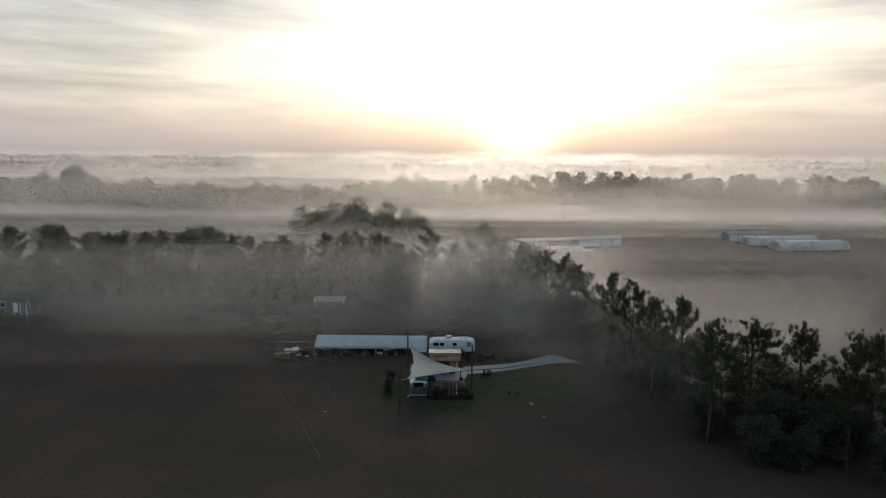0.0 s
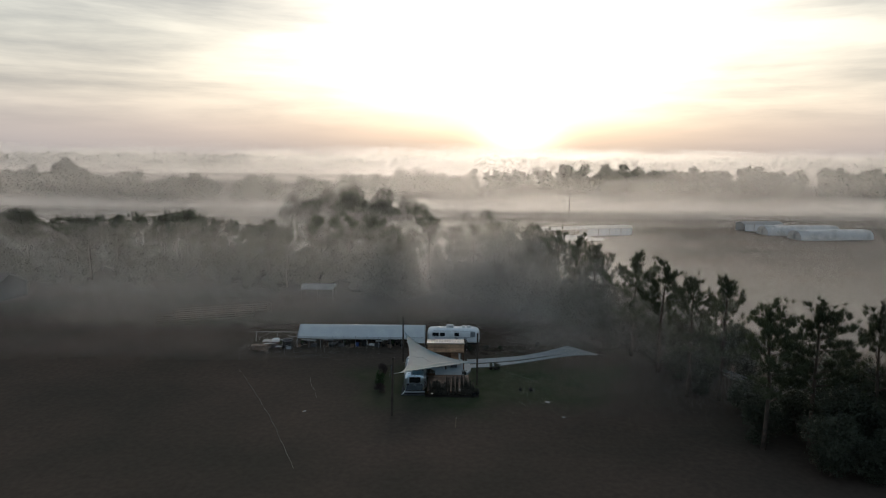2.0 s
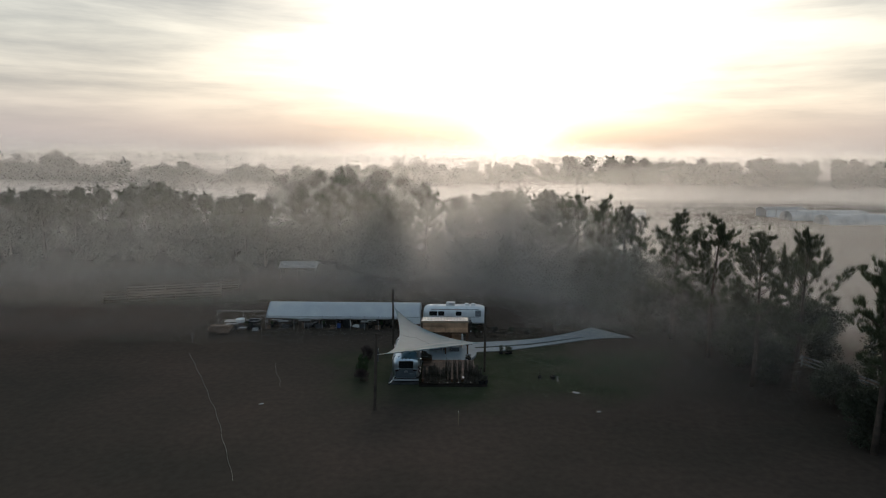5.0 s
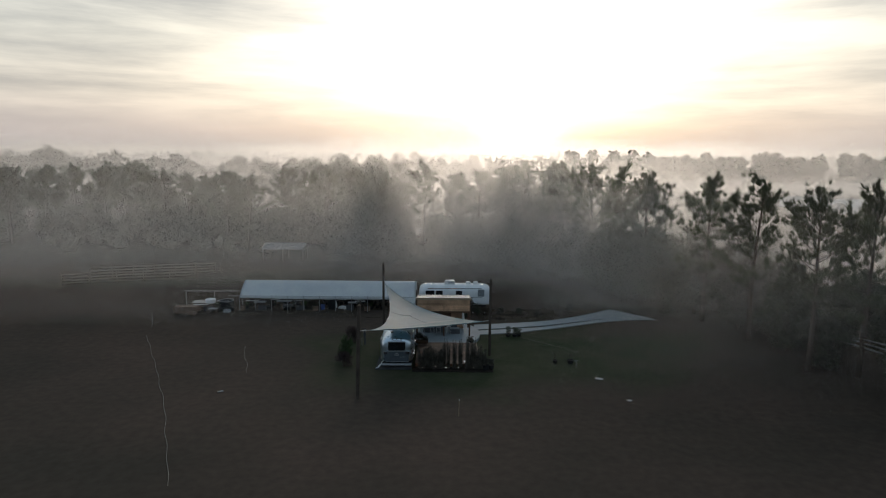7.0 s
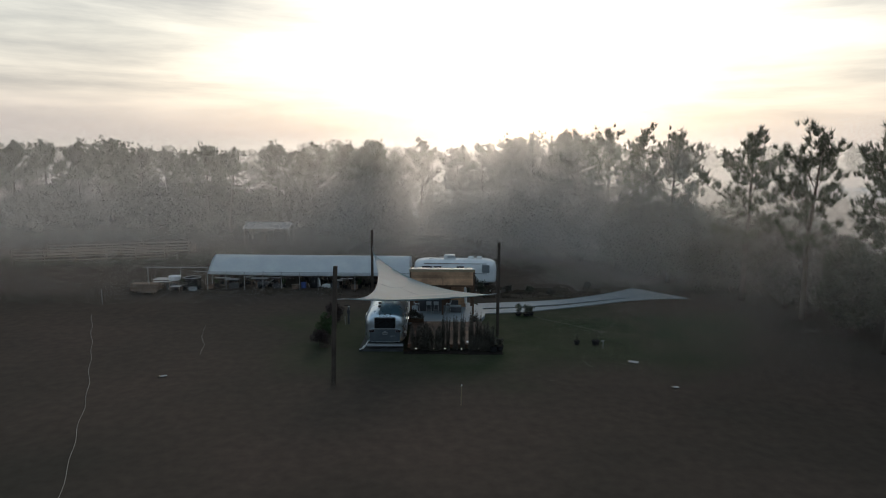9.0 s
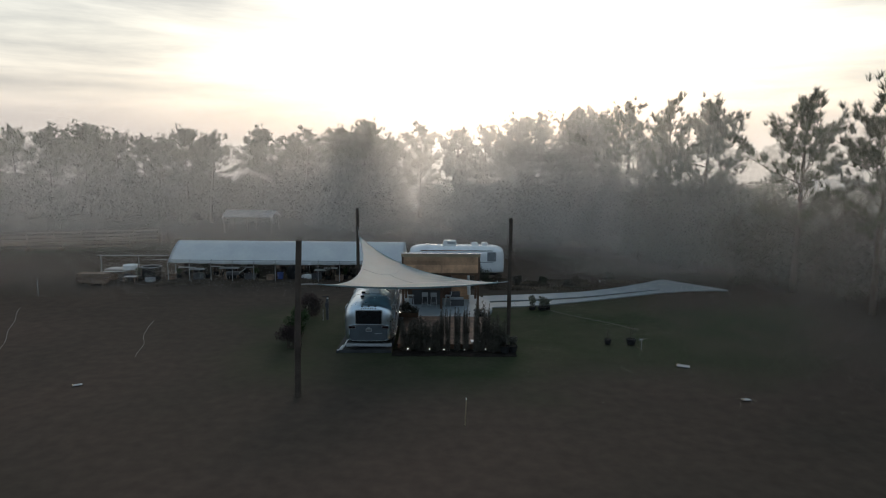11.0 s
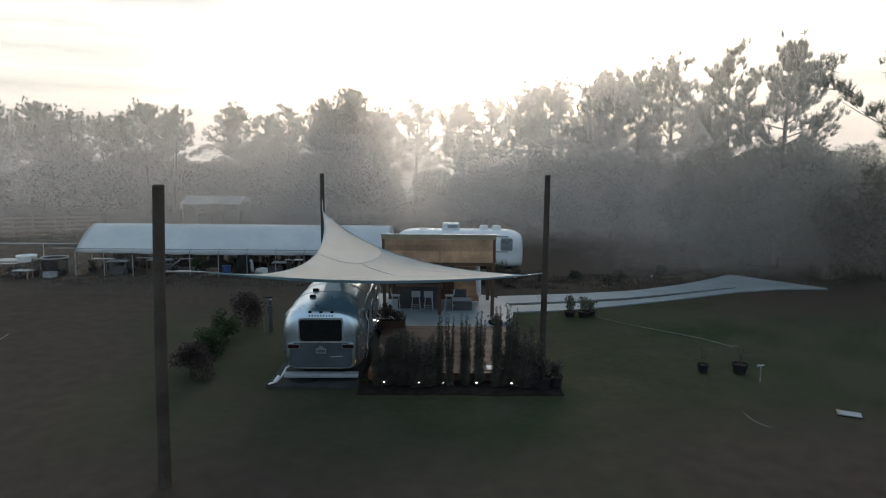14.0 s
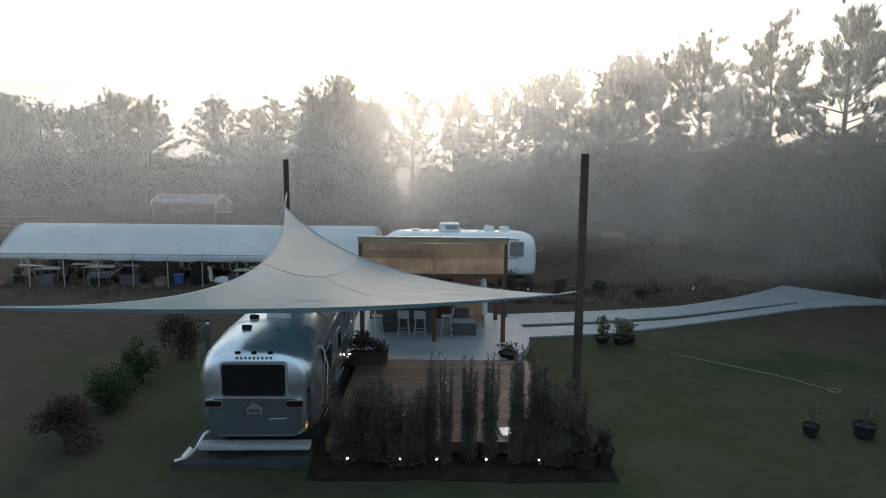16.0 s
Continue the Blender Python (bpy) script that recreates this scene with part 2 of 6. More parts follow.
M_HEDGE = material("hedge_leaves", (0.10, 0.094, 0.08), 0.75, spec=0.15, vary=0.35, scale=1.5, fine=9, translucent=0.2, per_object=0.15)
M_BRIGHTLEAF = material("bright_green_leaves", (0.040, 0.066, 0.028), 0.7, spec=0.2, vary=0.3, scale=1.5, fine=9, translucent=0.3, per_object=0.15)
M_PURPLE = material("reddish_leaves", (0.062, 0.046, 0.045), 0.8, spec=0.12, vary=0.3, scale=1.5, fine=9, translucent=0.2, per_object=0.1)
M_GREYLEAF = material("grey_green_leaves", (0.15, 0.16, 0.125), 0.7, spec=0.2, vary=0.3, scale=1.5, fine=9, translucent=0.3)
M_FARLEAF = material("far_wood_leaves", (0.045, 0.055, 0.032), 0.7, vary=0.3, scale=0.05, fine=0.5, translucent=0.25)
M_BARK = material("pine_bark", (0.075, 0.055, 0.042), 0.9, vary=0.35, scale=2, fine=15, bump=0.6)
M_MIST = mist_material()
M_LAMP = glow("lamp_glow", (1.0, 0.93, 0.78), 9.0)
M_BLUE = material("blue_plastic", (0.05, 0.09, 0.28), 0.5, vary=0.15)
M_STACK = material("stacked_lumber", (0.19, 0.13, 0.095), 0.8, vary=0.3, scale=2, fine=12, per_object=0.25)

M_HOUSEWALL = material("grey_siding", (0.10, 0.11, 0.12), 0.6, vary=0.15)
M_BLUEROOF = material("blue_grey_roof", (0.04, 0.05, 0.062), 0.5, vary=0.15, scale=0.6)

M_DRYWEED = material("dry_weeds", (0.13, 0.108, 0.085), 0.85, vary=0.4, scale=0.8, fine=6, spec=0.15, translucent=0.2)
M_HOSE = material("faded_hose", (0.24, 0.23, 0.21), 0.6, vary=0.2, scale=2)

M_PADCONCRETE = material("dark_pad_concrete", (0.042, 0.045, 0.048), 0.85, spec=0.15, vary=0.25, scale=1.2, fine=14, bump=0.1)
M_DARKGREY = material("dark_grey_panel", (0.07, 0.07, 0.075), 0.55, vary=0.2, scale=1.5)
M_WARMLAMP = glow("warm_lamp_glow", (1.0, 0.55, 0.18), 12.0)

# ------------------------------------------------------------------ building tools


def part(name, bm, mat, parent=None, label="", smooth=False):
    me = bpy.data.meshes.new(name)
    bm.to_mesh(me)
    bm.free()
    me.materials.append(mat)
    if smooth:
        me.polygons.foreach_set("use_smooth", [True] * len(me.polygons))
    ob = new(name, me)
    ob.parent = parent
    if label:
        ob["label"] = label
    return ob


def raw(name, verts, faces, mat, parent=None, label="", smooth=False):
    me = bpy.data.meshes.new(name)
    me.from_pydata([tuple(v) for v in verts], [], [tuple(f) for f in faces])
    me.materials.append(mat)
    if smooth:
        me.polygons.foreach_set("use_smooth", [True] * len(me.polygons))
    me.update()
    ob = new(name, me)
    ob.parent = parent
    if label:
        ob["label"] = label
    return ob


def thing(name, x, y, z=0.0, rz=0.0, label="", category="", group="", kind=""):
    ob = new(name)
    ob.empty_display_size = 0.2
    ob.matrix_basis = pose(x, y, z, 0, 0, rz)
    return tagged(ob, label, category, group, kind)


def box(bm, x0, x1, y0, y1, z0, z1, bevel=0.0):
    r = bmesh.ops.create_cube(bm, size=1.0, matrix=Matrix.Translation(((x0 + x1) / 2, (y0 + y1) / 2, (z0 + z1) / 2)) @ Matrix.Diagonal((x1 - x0, y1 - y0, z1 - z0, 1)))
    if bevel:
        es = {e for v in r["verts"] for e in v.link_edges}
        bmesh.ops.bevel(bm, geom=list(es), offset=bevel, segments=2, affect="EDGES", profile=0.7)
    return bm


def boxed(x0, x1, y0, y1, z0, z1, bevel=0.0):
    return box(bmesh.new(), x0, x1, y0, y1, z0, z1, bevel)


def tube(bm, pts, radii, sides=8, cap=True):
    """A round tube along points."""
    pts = [Vector(tuple(map(float, p))) for p in pts]
    if isinstance(radii, (int, float)):
        radii = [radii] * len(pts)
    radii = [float(r) for r in radii]
    rings = []
    for i, p in enumerate(pts):
        d = (pts[min(i + 1, len(pts) - 1)] - pts[max(i - 1, 0)]).normalized()
        a = d.cross(Vector((0, 0, 1)) if abs(d.z) < 0.9 else Vector((1, 0, 0))).normalized()
        b = d.cross(a)
        rings.append([bm.verts.new(p + radii[i] * (math.cos(2 * math.pi * k / sides) * a + math.sin(2 * math.pi * k / sides) * b)) for k in range(sides)])
    for r0, r1 in zip(rings, rings[1:]):
        for k in range(sides):
            bm.faces.new((r0[k], r0[(k + 1) % sides], r1[(k + 1) % sides], r1[k]))
    if cap:
        bm.faces.new(rings[0][::-1])
        bm.faces.new(rings[-1])
    return bm


def tubed(pts, radii, sides=8):
    return tube(bmesh.new(), pts, radii, sides)


def sheet(xs, ys, f, thick=0.0):
    """A grid surface z = f(x, y)."""
    bm = bmesh.new()
    g = [[bm.verts.new((x, y, f(x, y))) for y in ys] for x in xs]
    for i in range(len(xs) - 1):
        for j in range(len(ys) - 1):
            bm.faces.new((g[i][j], g[i + 1][j], g[i + 1][j + 1], g[i][j + 1]))
    return bm


def leaf_cloud(rng, centres, sizes, count, leaf, up=0.3, aspect=2.0):
    """Random small leaves in ellipsoids: vertices and quads."""
    centres, sizes = np.asarray(centres, float), np.asarray(sizes, float)
    vol = sizes.prod(1) ** (2 / 3)
    pick = rng.choice(len(centres), count, p=vol / vol.sum())
    d = rng.normal(size=(count, 3))
    d /= np.linalg.norm(d, axis=1, keepdims=True)
    rad = rng.random(count) ** 0.42
    p = centres[pick] + d * rad[:, None] * sizes[pick]
    a = rng.normal(size=(count, 3)) + d * 0.7 + np.array([0, 0, up])
    a /= np.linalg.norm(a, axis=1, keepdims=True)
    b = np.cross(a, rng.normal(size=(count, 3)))
    b /= np.linalg.norm(b, axis=1, keepdims=True)
    s = leaf * (0.6 + 0.8 * rng.random(count))[:, None]
    v = np.stack([p - b * s * 0.12, p + a * s * 0.5 + b * s / aspect * 0.5, p + a * s, p + a * s * 0.5 - b * s / aspect * 0.5], 1).reshape(-1, 3)
    f = np.arange(count * 4).reshape(-1, 4)
    return v, f

# ------------------------------------------------------------------ ground


def ground_height(x, y):
    far = max(0.0, math.hypot(x, y - 115) - 26)
    flat = min(1.0, far / 40)
    h = 0.012 * noise.noise((x * 0.12, y * 0.12, 0)) * (0.3 + 0.7 * flat)
    h += flat * 0.25 * noise.noise((x * 0.03, y * 0.03, 3.0))
    return h - 0.06


def graded(near, far, step, growth=1.18):
    out, v, s = [near], near, step
    sign = 1 if far > near else -1
    while (far - v) * sign > 0:
        v += sign * s
        s *= growth
        out.append(v)
    return out


xs = sorted(set(graded(-30, -4500, 1.5)[1:] + list(np.arange(-30, 30.1, 1.2)) + graded(31, 4500, 1.5)))
ys = sorted(set(graded(84, -1500, 1.5)[1:] + list(np.arange(85, 140.1, 1.2)) + graded(141, 4900, 1.5)))
ground = part("ground", sheet(xs, ys, ground_height), M_GRASS, smooth=True)
tagged(ground, "damp dark meadow grass with brown worn patches", "ground", kind="structure")


def ribbon(lower, upper, z0, z1):
    """A slab between two edges given as points of equal number."""
    bm = bmesh.new()
    lo = [(bm.verts.new((x, y, z0)), bm.verts.new((x, y, z1))) for x, y in lower]
    hi = [(bm.verts.new((x, y, z0)), bm.verts.new((x, y, z1))) for x, y in upper]
    for i in range(len(lo) - 1):
        bm.faces.new((lo[i][1], lo[i + 1][1], hi[i + 1][1], hi[i][1]))
        bm.faces.new((lo[i][0], lo[i + 1][0], lo[i + 1][1], lo[i][1]))
        bm.faces.new((hi[i][1], hi[i + 1][1], hi[i + 1][0], hi[i][0]))
    for k in (0, -1):
        bm.faces.new((lo[k][0], lo[k][1], hi[k][1], hi[k][0]))
    bmesh.ops.recalc_face_normals(bm, faces=bm.faces)
    return bm


def along(knots, x):
    """Smooth curve through knots (x, y)."""
    for (x0, y0), (x1, y1) in zip(knots, knots[1:]):
        if x <= x1 or (x1, y1) == knots[-1]:
            u = (x - x0) / (x1 - x0)
            return y0 + (y1 - y0) * u


def smooth_edge(knots, x0, x1, n=40):
    pts = [(x0 + (x1 - x0) * i / n, along(knots, x0 + (x1 - x0) * i / n)) for i in range(n + 1)]
    for _ in range(6):
        pts = [pts[0]] + [(b[0], (a[1] + 2 * b[1] + c[1]) / 4) for a, b, c in zip(pts, pts[1:], pts[2:])] + [pts[-1]]
    return pts


LOW = [(4.3, 118.7), (7.7, 119.35), (11.0, 120.75), (14.4, 122.35), (17.75, 124.05), (22.6, 125.6)]
GAPL = [(4.3, 120.05), (8.07, 120.85), (11.3, 121.75), (14.3, 123.2), (18.15, 125.1)]
GAPU = [(4.3, 120.55), (8.23, 121.35), (11.65, 122.4), (14.6, 123.75), (18.15, 125.35)]
UPP = [(4.3, 122.35), (8.6, 123.2), (12.16, 124.2), (15.57, 126.2), (18.15, 128.2)]
driveway = thing("driveway", 12, 122, 0, label="pale concrete ribbon driveway with grass strip between", category="driveway", kind="structure")


def slabs(name, lower, upper, z0, z1, step, mat, parent):
    n = len(lower) - 1
    i = 0
    while i < n:
        j = min(n, i + step)
        lo, hi = lower[i:j + 1], upper[i:j + 1]
        bm = ribbon([(x - 12 + (0.012 if k == 0 else 0), y - 122) for k, (x, y) in enumerate(lo)], [(x - 12 + (0.012 if k == 0 else 0), y - 122) for k, (x, y) in enumerate(hi)], z0, z1)
        part(name, bm, mat, parent)
        i = j


slabs("slab", smooth_edge(LOW, 4.3, 18.15), smooth_edge(GAPL, 4.3, 18.15), -0.15, 0.0, 6, M_CONCRETE, driveway)
slabs("slab", smooth_edge(GAPU, 4.3, 18.15), smooth_edge(UPP, 4.3, 18.15), -0.15, 0.0, 6, M_CONCRETE, driveway)
apron_lo = [(18.16, along(LOW, 18.16)), (19.2, 124.5), (20.2, 124.85), (21.6, 125.0), (23.3, 125.05)]
apron_hi = [(18.16, 128.2), (18.8, 128.8), (19.7, 129.6), (21.2, 127.8), (23.4, 125.3)]
slabs("apron", apron_lo, apron_hi, -0.15, 0.0, 9, M_CONCRETE, driveway)
soil = thing("soil_border", 12, 122, 0, label="dark bare soil border along the driveway", category="soil", kind="structure")
up2 = smooth_edge([(x, y + 0.28) for x, y in UPP], 4.3, 18.15)
part("soil_strip", ribbon([(x - 12, y - 121.99) for x, y in smooth_edge(UPP, 4.3, 18.15)], [(x - 12, y - 122) for x, y in up2], -0.15, -0.02), M_KERB, soil)

# patio slab with a rounded end
patio = thing("patio", 1.5, 118, 0, label="smooth pale grey concrete patio with a rounded end", category="patio", kind="structure")
bm = bmesh.new()
outline = [(-3.15, -2.75)] + [(1.55 + 1.65 * math.cos(a), 0.55 + 3.3 * math.sin(a)) for a in map(float, np.linspace(-1.57, 1.57, 24))] + [(-3.35, 3.85)]
vb = [bm.verts.new((x, y, -0.1)) for x, y in outline]
vt = [bm.verts.new((x, y, 0.2)) for x, y in outline]
bm.faces.new(vt)
for i in range(len(vb)):
    bm.faces.new((vb[i], vb[(i + 1) % len(vb)], vt[(i + 1) % len(vb)], vt[i]))
part("slab", bm, M_CONCRETE, patio)

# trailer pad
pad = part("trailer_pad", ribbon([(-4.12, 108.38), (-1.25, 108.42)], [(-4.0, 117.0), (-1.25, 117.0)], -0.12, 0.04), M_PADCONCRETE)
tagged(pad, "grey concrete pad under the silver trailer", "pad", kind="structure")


# planting bed below the hedge, a near-black strip
bed = thing("planting_bed", 2.0, 108.5, 0, label="near-black bed strip before the deck", category="soil", kind="structure")
edge = [(-3.2 + 0.4 * k, -0.60 - 0.035 * math.sin(k * 0.7) - 0.02 * math.sin(k * 1.9)) for k in range(17)]
part("bed_strip", ribbon(edge, [(x, 0.55) for x, _ in edge], -0.15, -0.038), M_DARKBED, bed)
# ------------------------------------------------------------------ trees


def pine_mesh(seed, h, start, spread, tufts=430, lean=0.0, dense=1.0, fill=0.46):
    """A tall pine: trunk with limbs, and needle tufts standing on the limb ends. Returns the thing."""
    rng = np.random.default_rng(seed)
    tree = thing("pine_tree", 0, 0, 0, label="tall hazy pine with tufted crown and bare trunk", category="tree", group="pine belt")
    bm = bmesh.new()
    top = Vector((lean * h * 0.05 + rng.normal() * 0.25, rng.normal() * 0.25, h * 0.97))
    path = [Vector((top.x * u ** 1.5 + 0.12 * math.sin(u * 5 + seed), top.y * u ** 1.5, h * 0.97 * u - 0.3 * (u == 0))) for u in map(float, np.linspace(0, 1, 9))]
    tube(bm, path, [0.20 * (h / 14) * (1 - 0.86 * u) + 0.02 for u in np.linspace(0, 1, 9)], 8)
    limbs = bmesh.new()
    tips, dirs, wts = [], [], []
    n = int(30 * dense)
    for i in range(n):
        u = (i + rng.random()) / n
        z = h * (start + (0.965 - start) * u)
        k = z / (h * 0.97) * 8
        i0 = min(7, int(k))
        base = path[i0].lerp(path[i0 + 1], k - i0)
        prof = (0.66 + 0.45 * math.sin(min(1.0, u * 1.25) * math.pi * 0.85)) * (1 - u ** 3.0 * 0.70)
        L = spread * prof * (0.6 + 0.6 * rng.random())
        L, a = float(L), float(i * 2.4 + rng.normal() * 0.5)
        rise = radians(float(8 + 48 * u + rng.normal() * 9))
        d = Vector((math.cos(a) * math.cos(rise), math.sin(a) * math.cos(rise), math.sin(rise)))
        pts = [base + d * L * s + Vector((0, 0, 0.16 * L * s * s)) for s in (0, 0.35, 0.7, 1)]
        tube(limbs, pts, [0.052 * (1.15 - u) + 0.014, 0.036 * (1.1 - u) + 0.011, 0.022, 0.010], 4, False)
        for s in map(float, np.linspace(0.34, 1.0, max(3, int(L * 3.4)))):
            p = pts[0].lerp(pts[3], s) + Vector((0, 0, 0.12 * L * s * s - 0.05))
            side = (rng.random() - 0.5) * 1.3 * (1.15 - s) * L * 0.8
            off = Vector((-d.y, d.x, 0)) * side
            q = p + off + Vector((0, 0, abs(side) * 0.25))
            if abs(side) > 0.25:
                tube(limbs, [p, q], [0.014, 0.007], 3, False)
            for _ in range(2):
                tips.append(q + Vector(tuple(rng.normal(size=3) * 0.14 * (0.6 + s))))
                dirs.append((d * 0.45 + Vector((0, 0, 0.9)) + off * 0.25))
    for u in map(float, np.linspace(0.0, 1.0, 16)):      # needles along the leader
        tips.append(path[-2].lerp(path[-1], u) + Vector(tuple(rng.normal(size=3) * 0.16 * (1.3 - u))))
        dirs.append(Vector((0, 0, 1)))
    part("trunk", bm, M_BARK, tree, smooth=True)
    part("branchwork", limbs, M_BARK, tree)
    T, D = np.array([tuple(t) for t in tips]), np.array([tuple(d) for d in dirs])
    if len(T) < tufts:
        extra = rng.integers(0, len(T), tufts - len(T))
        T = np.vstack([T, T[extra] + rng.normal(size=(len(extra), 3)) * (fill, fill, fill * 0.6)])
        D = np.vstack([D, D[extra]])
    D /= np.linalg.norm(D, axis=1, keepdims=True)
    per = 17
    T, D = np.repeat(T, per, 0), np.repeat(D, per, 0)
    w = rng.normal(size=T.shape)
    a = D * 0.95 + w * 0.36
    a /= np.linalg.norm(a, axis=1, keepdims=True)
    b = np.cross(a, rng.normal(size=T.shape))
    b /= np.linalg.norm(b, axis=1, keepdims=True)
    L = (0.34 + 0.32 * rng.random(len(T)))[:, None]
    s = T + rng.normal(size=T.shape) * 0.05
    v = np.stack([s - b * 0.026, s + b * 0.026, s + a * L], 1).reshape(-1, 3)
    f = np.arange(len(v)).reshape(-1, 3)
    raw("crown", v, f, M_PINE, tree)
    return tree


def bushy_tree(name, seed, h, w, mat, label, category="tree", group="", base=0.12, leaves=2600, leaf=0.30, stems=3, core=0):
    """A rounded shrub or small tree: stems, and leaves in several clumps with an uneven outline."""
    rng = np.random.default_rng(seed)
    t = thing(name, 0, 0, 0, label=label, category=category, group=group)
    bm = bmesh.new()
    cs, ss = [], []
    for k in range(stems):
        a = k * 2.1 + seed
        tip = (math.cos(a) * w * 0.22, math.sin(a) * w * 0.22, h * (0.7 + 0.2 * rng.random()))
        tube(bm, [(0.04 * math.cos(a), 0.04 * math.sin(a), -0.1), (tip[0] * 0.4, tip[1] * 0.4, h * 0.35), tip], [0.022 * h ** 0.6 + 0.006, 0.016 * h ** 0.6, 0.008], 5)
    part("stem", bm, M_BARK, t)
    for k in range(14):
        a, u = rng.random() * 6.28, rng.random()
        zz = h * (base + (1 - base) * (0.12 + 0.76 * u))
        r = w * 0.5 * (0.25 + 0.55 * math.sin(math.pi * (0.18 + 0.68 * u))) * rng.random() ** 0.5
        cs.append((math.cos(a) * r, math.sin(a) * r, zz))
        q = 0.20 + 0.14 * rng.random()
        ss.append((w * q, w * q, min(h * q * 0.8, w * q)))
    v, f = leaf_cloud(rng, cs, ss, leaves, leaf)
    if core:                        # older, larger leaves shade the inside
        v2, f2 = leaf_cloud(rng, cs, np.array(ss) * 0.8, core * 2, leaf * 1.7)
        v, f = np.vstack([v, v2]), np.vstack([f, f2 + len(v)])
    v[:, 2] = np.maximum(v[:, 2], 0.02)
    raw("crown", v, f, mat, t)
    return t


pines = [pine_mesh(11, 14.4, 0.39, 3.3, 980, fill=0.34), pine_mesh(12, 14.4, 0.37, 3.6, 1100, fill=0.34), pine_mesh(13, 14.4, 0.42, 3.0, 880, fill=0.34), pine_mesh(14, 14.4, 0.40, 3.5, 1040, fill=0.34),
         pine_mesh(15, 14.4, 0.26, 4.4, 2100, 0.6, 1.3), pine_mesh(16, 14.4, 0.40, 3.3, 700, fill=0.20),
         pine_mesh(17, 14.4, 0.28, 3.5, 760, 0.3, 0.9, 0.18), pine_mesh(18, 14.4, 0.33, 3.2, 720, -0.3, 0.85, 0.18)]
used = set()


def plant(kind, x, y, top, rz, wide=1.0):
    m = pose(x, y, ground_height(x, y), 0, 0, rz)
    s = top / (15.1 if x < 22 else 14.4)
    if kind not in used:
        used.add(kind)
        ob = pines[kind]
    else:
        ob = copy_thing(pines[kind], m)
    wide *= 1.10 if x < 6 else 1.18 if x < 21.5 else 1.05
    ob.matrix_basis = m @ Matrix.Diagonal((s * wide, s * wide, s, 1))
    return ob


# belt of pines behind the clearing and down its right side: x, y, height, kind, width
FAR_WEST = [(-121, 193, 14.6, 0, 1.1), (-112.7, 192, 14.3, 1, 1.1), (-104.7, 195.7, 14.5, 3, 1.1), (-99, 190, 14.6, 2, 1.2), (-90, 186, 13.6, 0, 1.1),
            (-83, 182, 13.7, 1, 1.0), (-78, 178, 14.0, 3, 1.1), (-74, 182, 14.3, 2, 1.1), (-70.5, 187, 14.6, 1, 1.0), (-65, 187, 14.6, 0, 1.1)]
WEST = [(-60.5, 190, 15.0, 3, 1.1), (-56, 186, 14.0, 2, 1.0), (-52.4, 185, 13.6, 5, 1.2), (-48.3, 186, 13.2, 0, 1.0), (-43, 180, 12.6, 1, 1.0),
        (-36.8, 174, 13.7, 3, 1.0), (-32.6, 172, 13.4, 2, 1.05), (-28, 184, 14.4, 1, 1.05), (-21.3, 185, 14.4, 0, 1.1), (-15, 182, 14.4, 3, 1.1)]
MIDDLE = [(-8.2, 160, 13.9, 4, 1.0), (-10.5, 172, 13.8, 1, 1.0), (-5.6, 166, 12.8, 0, 1.0), (-2.55, 184.5, 15.2, 5, 1.0), (3.5, 168, 13.9, 2, 1.1),
          (7.5, 170, 14.4, 0, 1.0), (11.5, 165, 15.3, 3, 1.0), (14, 161, 15.6, 1, 1.0), (16.5, 156, 15.8, 2, 1.0), (19, 152, 15.9, 0, 1.0)]
EAST = [(20.8, 145.5, 15.9, 5, 1.0), (23.4, 139.5, 15.0, 3, 0.85), (24.3, 133, 14.5, 5, 1.05), (28.2, 125, 14.6, 5, 1.1), (29.6, 117.8, 14.4, 5, 1.0),
        (30.2, 108.8, 14.1, 3, 0.95), (33.6, 107.6, 14.6, 2, 0.95), (32.6, 94.5, 14.2, 1, 1.05), (37.3, 94.8, 14.3, 0, 1.15), (42.3, 93, 14.3, 3, 1.0)]
BEHIND = [(45.0, 88, 14.3, 4, 0.9), (50, 92, 13.6, 1, 1.0), (-41, 192, 12.6, 5, 1.0), (-25, 192, 13.6, 2, 1.0), (-18, 194, 13.5, 5, 1.0),
          (13, 175, 13.0, 5, 1.0), (20, 164, 12.8, 2, 1.0), (26, 152, 12.6, 0, 1.0), (52, 84, 14, 5, 1.0)]
BELT = FAR_WEST + WEST + MIDDLE + EAST + BEHIND
BELT += [(-118 + 5.6 * i, 199 + 4 * math.sin(i * 1.7) - 8 * (i > 10), 11.9 + 1.2 * math.sin(i * 2.3), (i * 2 + 1) % 4, 1.0) for i in range(10)]
for i, (x, y, top, k, wide) in enumerate(BELT):
    if x > 21.5 and y < 142 and top > 12.5 and i < 50:
        k = (6, 7, 5)[i % 3]          # airier crowns along the open side
    elif -75 < x < 0 and i % 5 in (1, 3) or 6 < x < 21.5 and i % 2:
        k, wide = (6, 7)[i // 2 % 2], wide * 1.15
    plant(k, x, y, top, (i * 67) % 360, wide)

